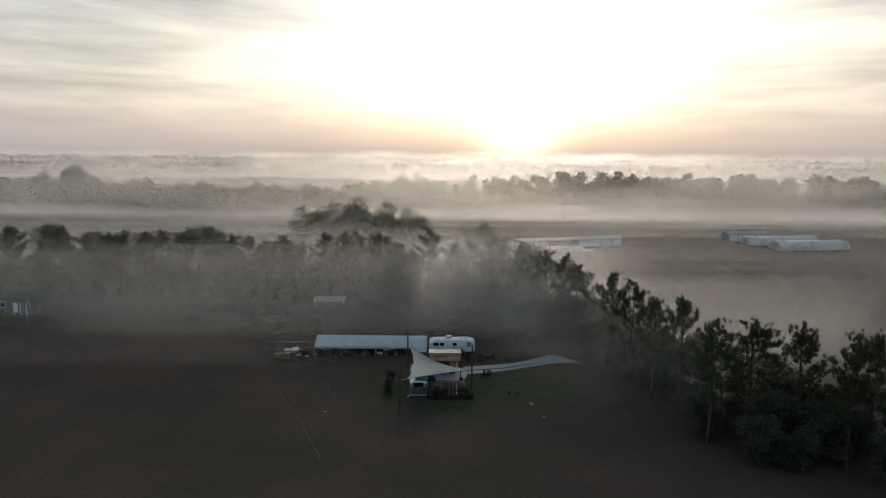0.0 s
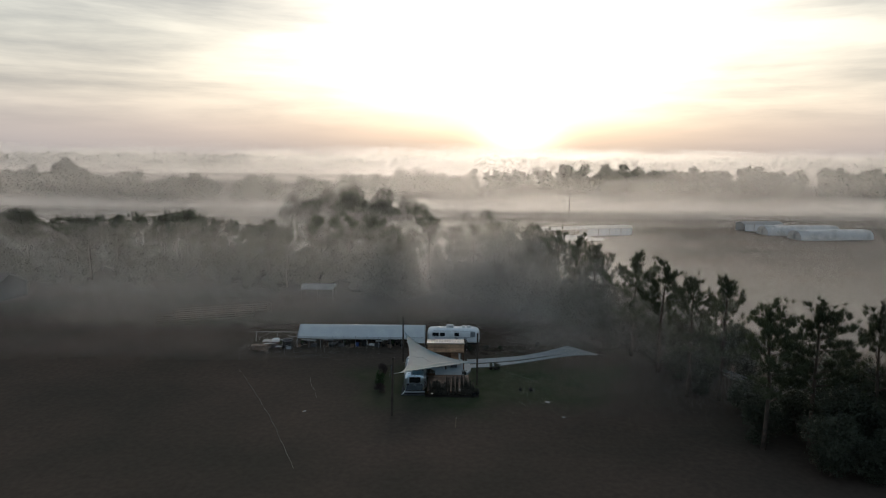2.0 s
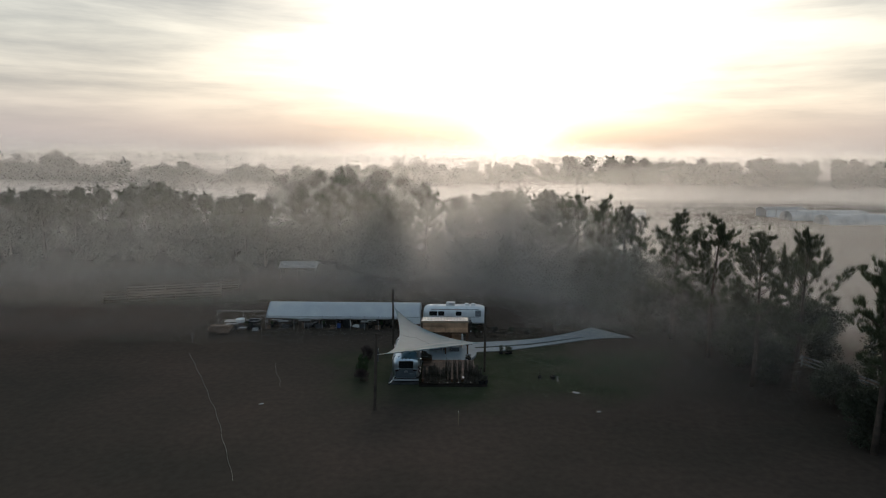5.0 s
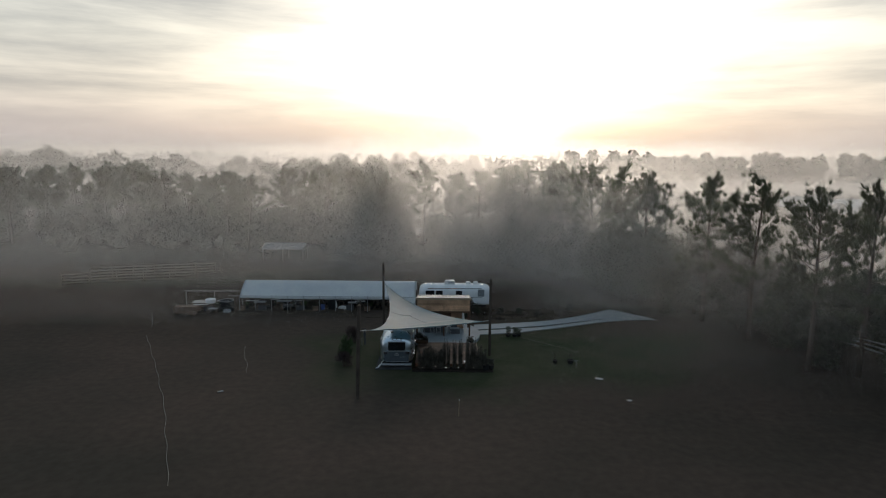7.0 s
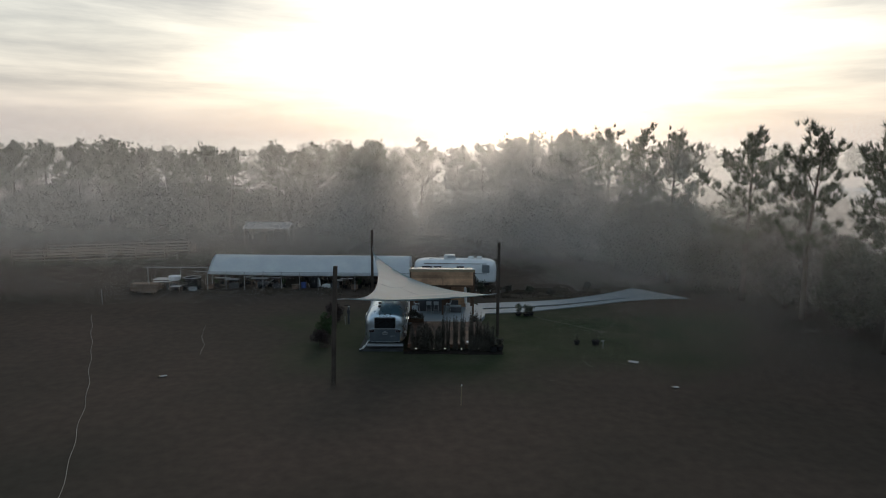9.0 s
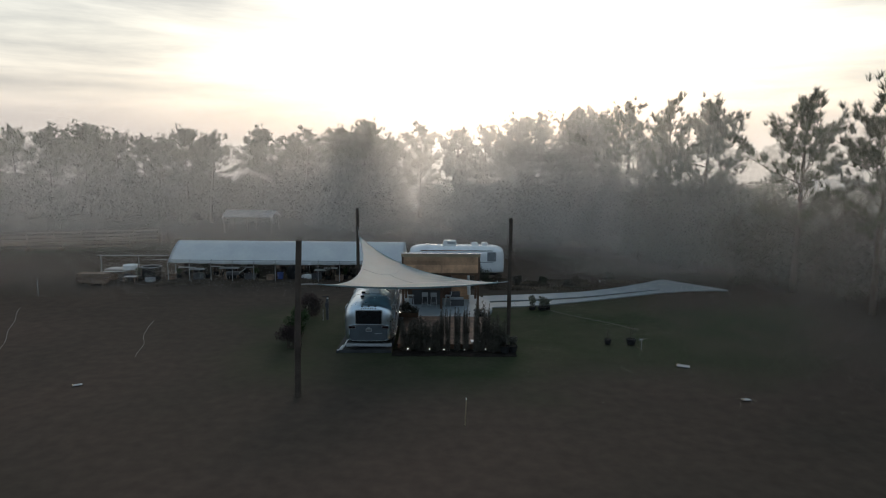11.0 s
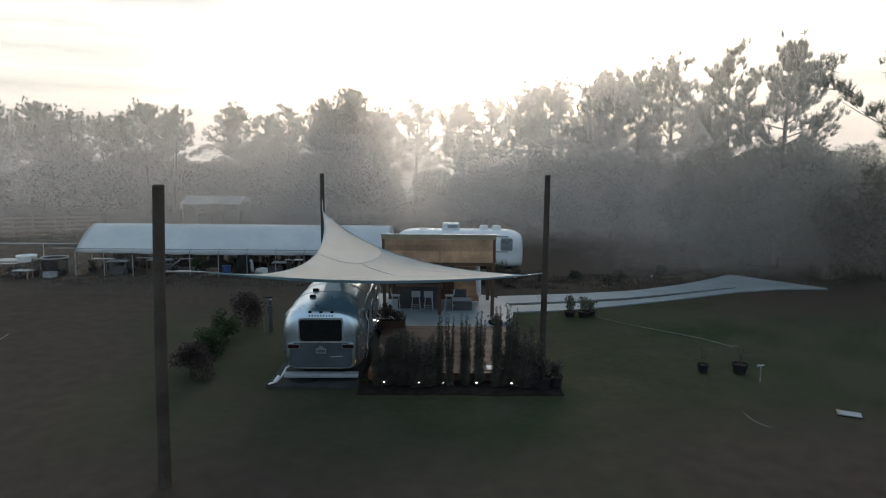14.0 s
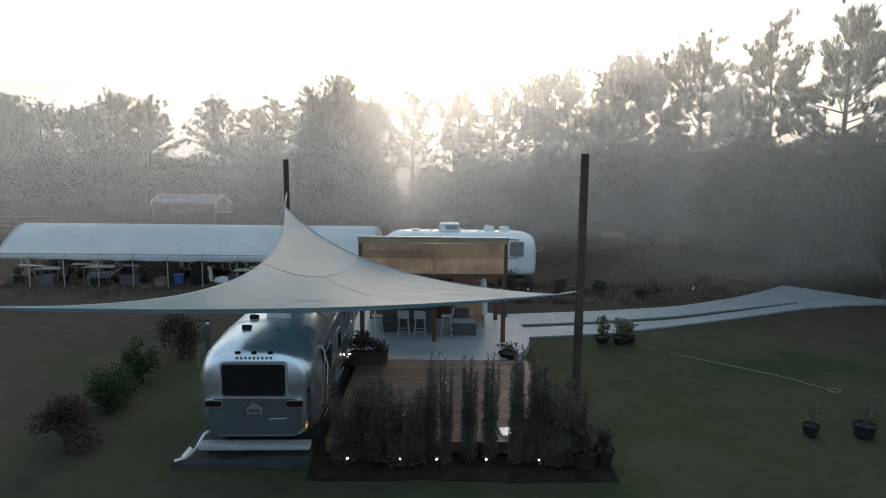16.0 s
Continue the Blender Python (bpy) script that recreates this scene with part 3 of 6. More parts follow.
# dark undergrowth below the belt
cedar = [bushy_tree("cedar_bush", 31, 5.0, 4.6, M_LEAF, "dense dark rounded evergreen bush below pines", "bush", "undergrowth", 0.04, 7000, 0.17, core=1500),
         bushy_tree("cedar_bush", 32, 4.2, 4.0, M_LEAF, "dense dark rounded evergreen bush below pines", "bush", "undergrowth", 0.04, 6000, 0.17, core=1300),
         bushy_tree("cedar_bush", 33, 6.4, 4.6, M_LEAF, "tall dark evergreen bush below pines", "bush", "undergrowth", 0.04, 7500, 0.18, core=1700)]
BUSHES_WEST = [(-100, 182, 1), (-92, 176, 0), (-84, 172, 1), (-76, 170, 0), (-69, 176, 1), (-62, 178, 0), (-57, 174, 1),
               (-51, 176, 0), (-46, 172, 1), (-40, 170, 0), (-34.5, 167, 1), (-29, 170, 0), (-23.5, 172, 0), (-17, 170, 1),
               (-12.5, 163, 2), (-8, 158, 0), (-4.8, 161, 2)]
BUSHES_MIDDLE = [(-0.5, 190, 1), (4.5, 162, 2), (8, 164, 0), (11, 159, 2), (14.5, 155, 0), (17, 149, 2), (19.5, 144, 0),
                 (22, 146, 2), (22.5, 137, 0), (25, 141, 2), (26, 131, 2), (28.5, 134, 0), (29.5, 127, 2), (32, 124, 0),
                 (36, 122, 0), (33, 118, 2), (30.5, 121.8, 2), (38.5, 117, 0), (32.8, 110.8, 1), (35, 104, 1), (31.6, 114.5, 1), (37.5, 97.5, 1), (33.5, 96.5, 1)]
BUSHES_EAST = [(41, 101, 0), (42, 97, 2), (36, 89, 2), (40, 88, 0), (46, 95, 2),
               (48, 85, 2), (31, 141, 0), (36, 130, 2), (40, 115, 0), (7, 172, 2), (12, 168, 0), (-14, 176, 2),
               (-20, 180, 0), (-37, 180, 2), (-30, 182, 0)]
BUSHES_BEHIND = [(6, 161, 2), (9, 157.5, 2), (12, 154.5, 2), (15, 151, 2), (18, 146, 2),
                 (20.6, 140.5, 2), (22.6, 134.5, 2), (25, 128.5, 0), (3, 165, 2), (0.5, 169, 0), (28, 139, 2), (31, 132, 2),
                 (24, 148, 2), (20, 153, 2), (16, 158, 2)]
UNDER = BUSHES_WEST + BUSHES_MIDDLE + BUSHES_EAST + BUSHES_BEHIND
UNDER += [(27.5, 129.5, 2), (39, 92.5, 2), (43.2, 90.2, 2), (47, 90, 2), (29.4, 131.5, 0), (26.4, 135.5, 2), (33.6, 127.5, 2),
          (44, 103, 2), (46, 99, 2), (43, 108, 2), (35, 124.5, 2), (31, 137, 2), (29, 144, 2), (26, 147, 2), (50, 96, 2), (54, 92, 2)]
UNDER += [(-126 + 3.6 * i, 196 - 4.0 * math.sin(i * 0.21) + 3 * math.sin(i * 2.7) - 10 * (i > 20), (i * 2 + i // 3) % 3) for i in range(34)]
UNDER += [(-110 + 5.1 * i, 184 + 3.5 * math.sin(i * 1.9) - 7 * (i > 14), (i + i // 2) % 3) for i in range(21)]
for i, (x, y, k) in enumerate(UNDER):
    s = (0.85 + 0.35 * ((i * 37) % 10) / 10) * (1.22 if i > 70 else 1.06)
    m = pose(x, y, ground_height(x, y) - 0.05, 0, 0, (i * 83) % 360)
    ob = copy_thing(cedar[k], m)
    ob.matrix_basis = m @ Matrix.Diagonal((s, s, s * (0.9 + 0.03 * (i % 7)), 1))
# taller thicket where the belt turns
THICKET = [(9.5, 160, 1.2), (12.5, 157, 1.3), (15.5, 153.5, 1.3), (18, 149.5, 1.38), (20.3, 145, 1.32), (22, 140.2, 1.4), (24, 135.8, 1.35), (26.5, 132, 1.3), (28.5, 128, 1.15), (30.8, 123.8, 1.05), (-10.5, 162, 1.1), (-6.8, 160, 1.2)]
for i, (x, y, s) in enumerate(THICKET):
    m = pose(x, y, ground_height(x, y) - 0.05, 0, 0, (i * 101) % 360)
    ob = copy_thing(cedar[2], m)
    ob.matrix_basis = m @ Matrix.Diagonal((s * 1.1, s * 1.1, s, 1))
for k, (x, y) in enumerate(((-62, 170), (27, 137), (44, 91))):
    cedar[k].matrix_basis = pose(x, y, ground_height(x, y) - 0.05, 0, 0, 40 * k)

# broad crowns in the field behind the belt
field_tree = bushy_tree("field_tree", 41, 15.5, 15.0, M_LEAF, "broad rounded tree standing in ground mist", "tree", "field trees", 0.16, 12000, 0.5, 4)
FIELD = [(-33.5, 280, 1.0), (-42, 272, 0.92), (-19.5, 258, 0.98), (-11.5, 262, 0.86), (-52, 268, 0.84), (18, 462, 1.0), (133, 543, 1.1), (147, 514, 1.0), (213, 442, 0.9), (-19, 552, 1.15), (-33, 560, 1.1),
         (-304, 522, 1.1), (-334, 619, 1.35), (-318, 600, 1.2), (8, 250, 0.55), (16, 256, 0.6), (-4, 248, 0.5), (-110, 420, 0.9), (-60, 430, 0.7)]
for i, (x, y, s) in enumerate(FIELD):
    m = pose(x, y, -0.2, 0, 0, i * 71)
    ob = field_tree if i == 0 else copy_thing(field_tree, m)
    ob.matrix_basis = m @ Matrix.Diagonal((s, s, s, 1))


def bare_tree(seed, h):
    rng = np.random.default_rng(seed)
    t = thing("bare_tree", 0, 0, 0, label="leafless winter tree in the misty field", category="tree", group="bare trees")
    bm = bmesh.new()

    def grow(p, d, L, r, n):
        q = p + d * L
        tube(bm, [p, p.lerp(q, 0.5) + Vector(tuple(rng.normal(size=3) * L * 0.04)), q], [r, r * 0.8, r * 0.6], 4, False)
        if n:
            for _ in range(3 if n > 2 else 4):
                e = (d + Vector(tuple(rng.normal(size=3))) * 0.42 + Vector((0, 0, 0.12))).normalized()
                grow(q, e, L * (0.62 + 0.2 * rng.random()), r * 0.55, n - 1)
    grow(Vector((0, 0, -0.3)), Vector((0, 0, 1)), h * 0.30, h * 0.016, 4)
    part("branches", bm, M_BARK, t)
    return t


bare = bare_tree(5, 17)
for i, (x, y, s) in enumerate(((78, 600, 1.35), (84, 604, 1.3), (100, 640, 1.5), (112, 650, 1.2), (92, 610, 1.1), (72, 606, 1.1))):
    m = pose(x, y, 0, 0, 0, i * 90)
    ob = bare if i == 0 else copy_thing(bare, m)
    ob.matrix_basis = m @ Matrix.Diagonal((s, s, s, 1))


def far_wood(seed, x0, y0, x1, y1, h, depth, count, leaf, label):
    """A long strip of distant woodland."""
    rng = np.random.default_rng(seed)
    L = math.hypot(x1 - x0, y1 - y0)
    n = max(6, int(L / (h * 0.33)))
    cs, ss = [], []
    for i in range(n):
        u = (i + rng.random()) / n
        hh = h * (0.72 + 0.34 * rng.random())
        ox, oy = rng.normal() * depth * 0.3, rng.normal() * depth * 0.4
        x, y = x0 + (x1 - x0) * u + ox, y0 + (y1 - y0) * u + oy
        for k in range(4):
            cs.append((x + rng.normal() * h * 0.15, y + rng.normal() * h * 0.15, hh * (0.2 + 0.2 * k)))
            ss.append((h * 0.27 * (1.25 - 0.2 * k), h * 0.27, hh * 0.19))
    v, f = leaf_cloud(rng, cs, ss, count, leaf, aspect=1.3)
    v[:, 2] = np.maximum(v[:, 2], -0.3)
    return tagged(raw("far_wood", v, f, M_FARLEAF), label, "woodland", kind="stuff")


far_wood(1, -340, 480, -150, 435, 17, 30, 16000, 1.6, "distant mixed woodland rising from ground mist")
far_wood(2, -175, 440, -60, 450, 14.5, 26, 10000, 1.5, "distant low woodland rising from ground mist")
far_wood(3, -70, 520, 30, 540, 14, 30, 9000, 1.7, "distant low woodland rising from ground mist")
far_wood(4, 40, 620, 220, 600, 15, 40, 6000, 2.4, "distant low woodland beyond the field")
far_wood(5, 100, 575, 560, 480, 20, 34, 44000, 2.2, "long dark distant woodland beyond the field")
far_wood(6, -1300, 1150, 300, 1250, 17, 120, 12000, 5.0, "faint distant woodland on the horizon")
far_wood(7, 150, 1250, 1500, 1250, 18, 120, 12000, 5.0, "faint distant woodland on the horizon")
far_wood(8, -2600, 2600, 2600, 2700, 22, 200, 14000, 9.0, "faint woodland along the far horizon")

# ------------------------------------------------------------------ ground mist: fine level wisps hanging in banks over the fields

LEAN = math.tan(radians(60))        # the wisps lie nearly level


def mist_bank(seed, y0, y1, x0, x1, top, cover, pitch, seg, rise=0.0, fade=25.0, focus=0.0, west=0.0, east=0.0, label="thin grey dawn mist hanging over the field"):
    """Level wisps, each thinner than a hand, one above another. rise: height over which the mist thins towards the
    ground;
    fade: how gently it ends on both sides; focus: how much denser it is made about x = 14, in place of the sun's glow;
    west, east: how far it thins out to either hand."""
    nz, nx = int(top / pitch), max(2, int((x1 - x0) / seg))
    z = (np.arange(nz) + 0.5) * pitch + 0.1
    x = np.linspace(x0, x1, nx + 1)
    side = np.clip(np.minimum(x - x0, x1 - x) / fade, 0, 1)
    # extra density towards the sun stands in for the glow around it
    side = side * side * (3 - 2 * side) * (1 + focus * np.exp(-((x - 14) / 30.0) ** 2))
    side = side * (1 - west * np.clip(-x / 30, 0, 1)) * (1 - east * np.clip((x - 20) / 60, 0, 1))
    dens = np.empty((nz, nx + 1))
    for i in range(nz):
        u, zz = float(z[i] / top), float(z[i])
        low = min(1.0, zz / rise) if rise else 1.0
        low = low * low * (3 - 2 * low)
        for j in range(nx + 1):
            xx = float(x[j])
            roll = noise.noise((xx * 0.011 + seed, zz * 0.05, seed * 3.7)) + 0.5 * noise.noise((xx * 0.035, zz * 0.14, seed * 1.3))
            edge = min(1.0, max(0.0, (1.0 + 0.28 * roll - u) / 0.5))
            dens[i, j] = cover * low * edge * (1 + 0.55 * roll) * side[j]
    half = np.clip(dens, 0.0, 0.8) * pitch * 0.5
    sway = np.array([noise.noise((float(a) * 0.006, seed * 2.1, 0.0)) for a in x])
    v = np.empty((nz, nx + 1, 2, 3))
    v[..., 0] = x[None, :, None]
    v[..., 1] = ((y0 + y1) / 2 + (y1 - y0) * sway)[None, :, None]
    v[:, :, 0, 1] += half * LEAN
    v[:, :, 1, 1] -= half * LEAN
    wander = z[:, None] + pitch * np.random.default_rng(seed).uniform(-0.6, 0.6, half.shape)
    v[:, :, 0, 2] = wander - half
    v[:, :, 1, 2] = wander + half
    idx = np.arange(nz * (nx + 1) * 2).reshape(nz, nx + 1, 2)
    f = np.stack([idx[:, :-1, 0], idx[:, 1:, 0], idx[:, 1:, 1], idx[:, :-1, 1]], -1).reshape(-1, 4)
    live = (half[:, :-1] + half[:, 1:]).reshape(-1) > 0.001 * pitch
    return tagged(raw("mist", v.reshape(-1, 3), f[live], M_MIST), label, "mist", kind="stuff")


mist_bank(26, 98.2, 99.4, 4, 84, 15, 0.115, 0.006, 2, 6, 14)
mist_bank(27, 119.2, 120.4, -90, -5, 9, 0.11, 0.0045, 4, 2.2, 25, west=0.18)
mist_bank(25, 123.4, 124.2, 4, 78, 14, 0.19, 0.004, 4, 2, 14)
mist_bank(21, 117, 121, 22, 70, 16, 0.18, 0.008, 6, 2, 12)
mist_bank(22, 127, 130, 9, 80, 17, 0.16, 0.008, 6, 1.5, 9)
mist_bank(23, 134.5, 136, -80, 34, 11, 0.145, 0.005, 6, 2.5, 25, 0.3, west=0.18)
mist_bank(1, 139, 143, -150, 46, 17, 0.105, 0.006, 7, 2, 22, 1.3, west=0.18)
mist_bank(2, 147, 151, -150, 46, 17, 0.115, 0.007, 7, 2, 22, 1.3, west=0.18)
mist_bank(14, 155, 160, -150, 46, 20, 0.13, 0.008, 7, 2, 22, 1.3, west=0.18)
mist_bank(12, 160, 168, 44, 280, 6, 0.035, 0.02, 7, 2, 30)
mist_bank(15, 180, 186, -170, 280, 9, 0.09, 0.012, 7, 2, 30, 0.0, east=0.45)
mist_bank(24, 193, 195.5, -160, 16, 15, 0.24, 0.011, 7, 2, 20, 0.0, west=0.25)
mist_bank(3, 212, 222, -200, 300, 12, 0.18, 0.015, 8, 2, 30, 0.0, east=0.45, west=0.25)
mist_bank(4, 232, 248, -240, 300, 21, 0.16, 0.026, 9, 0, 30, 0.0, east=0.45, west=0.25)
mist_bank(16, 292, 306, -280, 340, 10, 0.15, 0.025, 10)
mist_bank(5, 325, 338, -340, 400, 9, 0.2, 0.045, 11)
mist_bank(6, 352, 362, -440, 500, 9, 0.34, 0.04, 12)
mist_bank(18, 372, 380, -440, 500, 34, 0.31, 0.045, 14)
mist_bank(7, 640, 665, -700, 760, 26, 0.24, 0.05, 18)
mist_bank(8, 720, 740, -860, 940, 34, 0.24, 0.09, 20)
mist_bank(9, 900, 960, -1100, 1200, 40, 0.42, 0.06, 26)
mist_bank(10, 1500, 1600, -1800, 1900, 44, 0.4, 0.1, 40)
mist_bank(11, 2300, 2400, -2700, 2700, 48, 0.20, 0.1, 60)
# ------------------------------------------------------------------ travel trailers


def trailer_shell(L, W, z0, z1, r_plan=0.55, r_roof=1.15, end_w=0.80, end_h=0.60, sides=48):
    """A rounded trailer shell along +y from y = 0: corners of radius r_plan in plan, roof ends dropping over r_roof."""
    bm = bmesh.new()
    H = z1 - z0
    mid = z0 + H * 0.44
    half = [0.0, 0.02, 0.06, 0.12, 0.20, 0.30, 0.42, 0.56, 0.72, 0.90, 1.15]
    ys = half + [1.15 + (L - 2.3) * k / 7 for k in range(1, 7)] + [L - v for v in reversed(half)]
    rings = []
    for y in ys:
        d = min(y, L - y)
        u, w = min(1.0, d / r_plan), min(1.0, d / r_roof)
        kw = end_w + (1 - end_w) * math.sqrt(1 - (1 - u) ** 2)
        kh = end_h + (1 - end_h) * math.sqrt(1 - (1 - w) ** 2)
        kb = 0.93 + 0.07 * math.sqrt(1 - (1 - u) ** 2)
        ring = []
        for s in range(sides):
            a = 2 * math.pi * (s + 0.5) / sides
            c, d2 = math.cos(a), math.sin(a)
            p = 2 / (7.0 if d2 < 0 else 2.9)
            x = W / 2 * kw * math.copysign(abs(c) ** p, c)
            zz = math.copysign(abs(d2) ** p, d2)
            ring.append(bm.verts.new((x, y, mid + zz * ((z1 - mid) * kh if zz > 0 else (mid - z0) * kb))))
        rings.append(ring)
    for a, b in zip(rings, rings[1:]):
        for s in range(sides):
            bm.faces.new((a[s], a[(s + 1) % sides], b[(s + 1) % sides], b[s]))
    for ring, sg in ((rings[0], -1), (rings[-1], 1)):
        cx = sum((v.co for v in ring), Vector()) / sides
        prev = ring
        for f, o in ((0.12, 0.035), (0.35, 0.07), (0.7, 0.095)):
            cur = [bm.verts.new(v.co.lerp(cx, f) + Vector((0, sg * o, 0))) for v in ring]
            for s in range(sides):
                bm.faces.new((prev[s], cur[s], cur[(s + 1) % sides], prev[(s + 1) % sides]))
            prev = cur
        bm.faces.new(prev)
    bmesh.ops.recalc_face_normals(bm, faces=bm.faces)
    return bm


def rounded_plate(w, h, r, t, axis="y"):
    """A rounded rectangle of thickness t, centred, facing along -y (or -x)."""
    bm = bmesh.new()
    pts = []
    for cx, cz, a0 in ((w / 2 - r, h / 2 - r, 0), (-w / 2 + r, h / 2 - r, 90), (-w / 2 + r, -h / 2 + r, 180), (w / 2 - r, -h / 2 + r, 270)):
        for k in range(5):
            a = radians(a0 + k * 22.5)
            pts.append((cx + r * math.cos(a), cz + r * math.sin(a)))
    def put(x, y, z):
        return (x, y, z) if axis == "y" else (y, x, z)
    fr = [bm.verts.new(put(x, -t / 2, z)) for x, z in pts]
    bk = [bm.verts.new(put(x, t / 2, z)) for x, z in pts]
    bm.faces.new(fr), bm.faces.new(bk[::-1])
    for i in range(len(pts)):
        bm.faces.new((fr[i], bk[i], bk[(i + 1) % len(pts)], fr[(i + 1) % len(pts)]))
    bmesh.ops.recalc_face_normals(bm, faces=bm.faces)
    return bm


def moved(bm, x, y, z, rx=0, ry=0, rz=0):
    bm.transform(pose(x, y, z, rx, ry, rz))
    return bm


def wheel(parent, x, y, r=0.36, w=0.22):
    bm = bmesh.new()
    bmesh.ops.create_cone(bm, cap_ends=True, segments=24, radius1=r, radius2=r, depth=w)
    bmesh.ops.bevel(bm, geom=[e for e in bm.edges if e.calc_length() < 0.2], offset=0.03, segments=2, affect="EDGES")
    tyre = part("wheel", moved(bm, x, y, r, 0, 90, 0), M_BLACK, parent, smooth=False)
    rim = bmesh.new()
    bmesh.ops.create_cone(rim, cap_ends=True, segments=20, radius1=r * 0.6, radius2=r * 0.5, depth=w + 0.03)
    part("rim", moved(rim, x, y, r, 0, 90, 0), M_GALV, tyre, "dull steel rim")


def roof_unit(parent, x, y, z, w=0.75, l=1.05, h=0.30, mat=None):
    bm = boxed(-w / 2, w / 2, -l / 2, l / 2, 0, h, 0.07)
    for v in bm.verts:
        if v.co.z > h * 0.5:
            v.co.x *= 0.86
            v.co.y *= 0.88
    ac = part("air_conditioner", moved(bm, x, y, z), mat or M_WHITE_PLASTIC, parent, "white plastic rooftop air conditioner")
    return ac


def roof_vent(parent, x, y, z, s=0.42, h=0.16, mat=None):
    bm = boxed(-s / 2, s / 2, -s / 2, s / 2, 0, h, 0.04)
    for v in bm.verts:
        if v.co.z > h * 0.5 and v.co.y > 0:
            v.co.z -= h * 0.35
    return part("roof_vent", moved(bm, x, y, z), mat or M_WHITE_PLASTIC, parent, "small lidded roof vent")


def silver_trailer():
    t = thing("travel_trailer", -2.46, 108.95, 0.0, 1.5, "polished silver travel trailer with dark rear window beside a deck", "trailer")
    L, W, z0, z1 = 7.9, 2.66, 0.34, 2.62
    part("shell", trailer_shell(L, W, z0, z1, r_plan=0.7, r_roof=2.1, end_w=0.76, end_h=0.72), M_ALU, t, smooth=True)
    # panel seams, beltline and lower panels
    for zz in (1.32, 0.47):
        for sx in (-1.336, 1.336):
            part("belt_trim", boxed(sx - 0.008, sx + 0.008, 0.95, 6.9, zz - 0.02, zz + 0.02, 0.004), M_CHROME, t, "bright metal trim strip")
    for x in (-0.98, 0.98):
        part("panel_seam", tubed([(x * 0.98, 0.01, 1.36), (x * 0.98, 0.02, 1.75), (x * 0.90, 0.05, 2.10)], 0.008, 5), M_ALU_DULL, t)
    for y in (1.6, 3.0, 4.4, 5.8):
        pts = []
        for s in np.linspace(0, 1, 15):
            a = math.pi * s
            pts.append((1.342 * math.copysign(abs(math.cos(a)) ** 0.69, math.cos(a)), y, 1.343 + 1.286 * math.sin(a) ** 0.69))
        part("panel_seam", tubed(pts, 0.008, 4), M_ALU_DULL, t)
    # rear end
    # plate added over the shell to carry the painted reflection of dark ground
    hatch = part("rear_hatch", moved(rounded_plate(1.96, 0.80, 0.16, 0.05), 0, -0.088, 0.885), M_REARREFLECT, t, "lower rear panel with dark ground reflection put into its colour")
    for zz in (0.462, 1.302):
        part("hatch_trim", boxed(-0.86, 0.86, -0.128, -0.114, zz - 0.012, zz + 0.012, 0.004), M_CHROME, hatch)
    frame_ = part("window_frame", moved(rounded_plate(1.43, 0.78, 0.09, 0.06), 0, -0.085, 1.71), M_ALU_DULL, t)
    part("rear_window", moved(rounded_plate(1.34, 0.69, 0.07, 0.06), 0, -0.10, 1.71), M_GLASS, frame_, "dark tinted rear window")
    for x in (-0.86, 0.86):
        bezel = part("lamp_bezel", moved(rounded_plate(0.38, 0.15, 0.04, 0.09), x, -0.08, 1.19), M_ALU_DULL, t)
        part("tail_light", moved(rounded_plate(0.35, 0.12, 0.03, 0.11), x, -0.09, 1.19), M_RED, bezel, "dark red tail light")
    for x in (-0.35, 0.0, 0.35):
        part("marker_light", moved(rounded_plate(0.11, 0.06, 0.02, 0.06), x, 0.0, 2.28), M_GLASS, t, "small dark marker light")
    for k in range(9):
        part("letter_bar", moved(boxed(-0.022, 0.022, -0.006, 0.006, -0.027, 0.027), -0.36 + k * 0.09, -0.035, 2.17, -8, 10), M_DARKGREY, t)
    plate = part("number_plate", moved(rounded_plate(0.32, 0.17, 0.02, 0.02), 0.0, -0.125, 1.04), M_ALU_DULL, t, "pale number plate")
    for k in range(5):
        part("plate_bar", moved(boxed(-0.018, 0.018, -0.006, 0.006, -0.04, 0.04), -0.1 + k * 0.05, -0.138, 1.035), M_DARKGREY, plate)
    part("number_lamp", moved(rounded_plate(0.16, 0.05, 0.02, 0.06), 0, -0.12, 1.16), M_ALU_DULL, plate)
    part("hatch_handle", tubed([(0.30, -0.12, 0.84), (0.70, -0.115, 0.86)], 0.011, 6), M_ALU_DULL, t)
    part("bumper", boxed(-1.19, 1.19, -0.25, 0.06, 0.185, 0.31, 0.045), M_GREY, t, "dull grey full-width rear bumper")
    for x in (-0.6, 0.6):
        part("bumper_arm", boxed(x - 0.04, x + 0.04, 0.065, 0.4, 0.22, 0.30), M_BLACK, t)
    for y in (3.55, 4.45):
        for x in (-1.04, 1.04):
            wheel(t, x, y)
    part("axle_frame", boxed(-0.95, 0.95, 0.4, 7.4, 0.36, 0.52), M_BLACK, t)
    # roof
    roof_unit(t, 0.14, 2.2, 2.56, 0.62, 0.8, 0.30)
    for x, y, z in ((-0.42, 1.05, 2.52), (-0.44, 1.8, 2.58)):
        roof_vent(t, x, y, z, 0.20, 0.12, M_BLACK)
    roof_vent(t, 0.0, 5.0, 2.60, 0.45, 0.16)
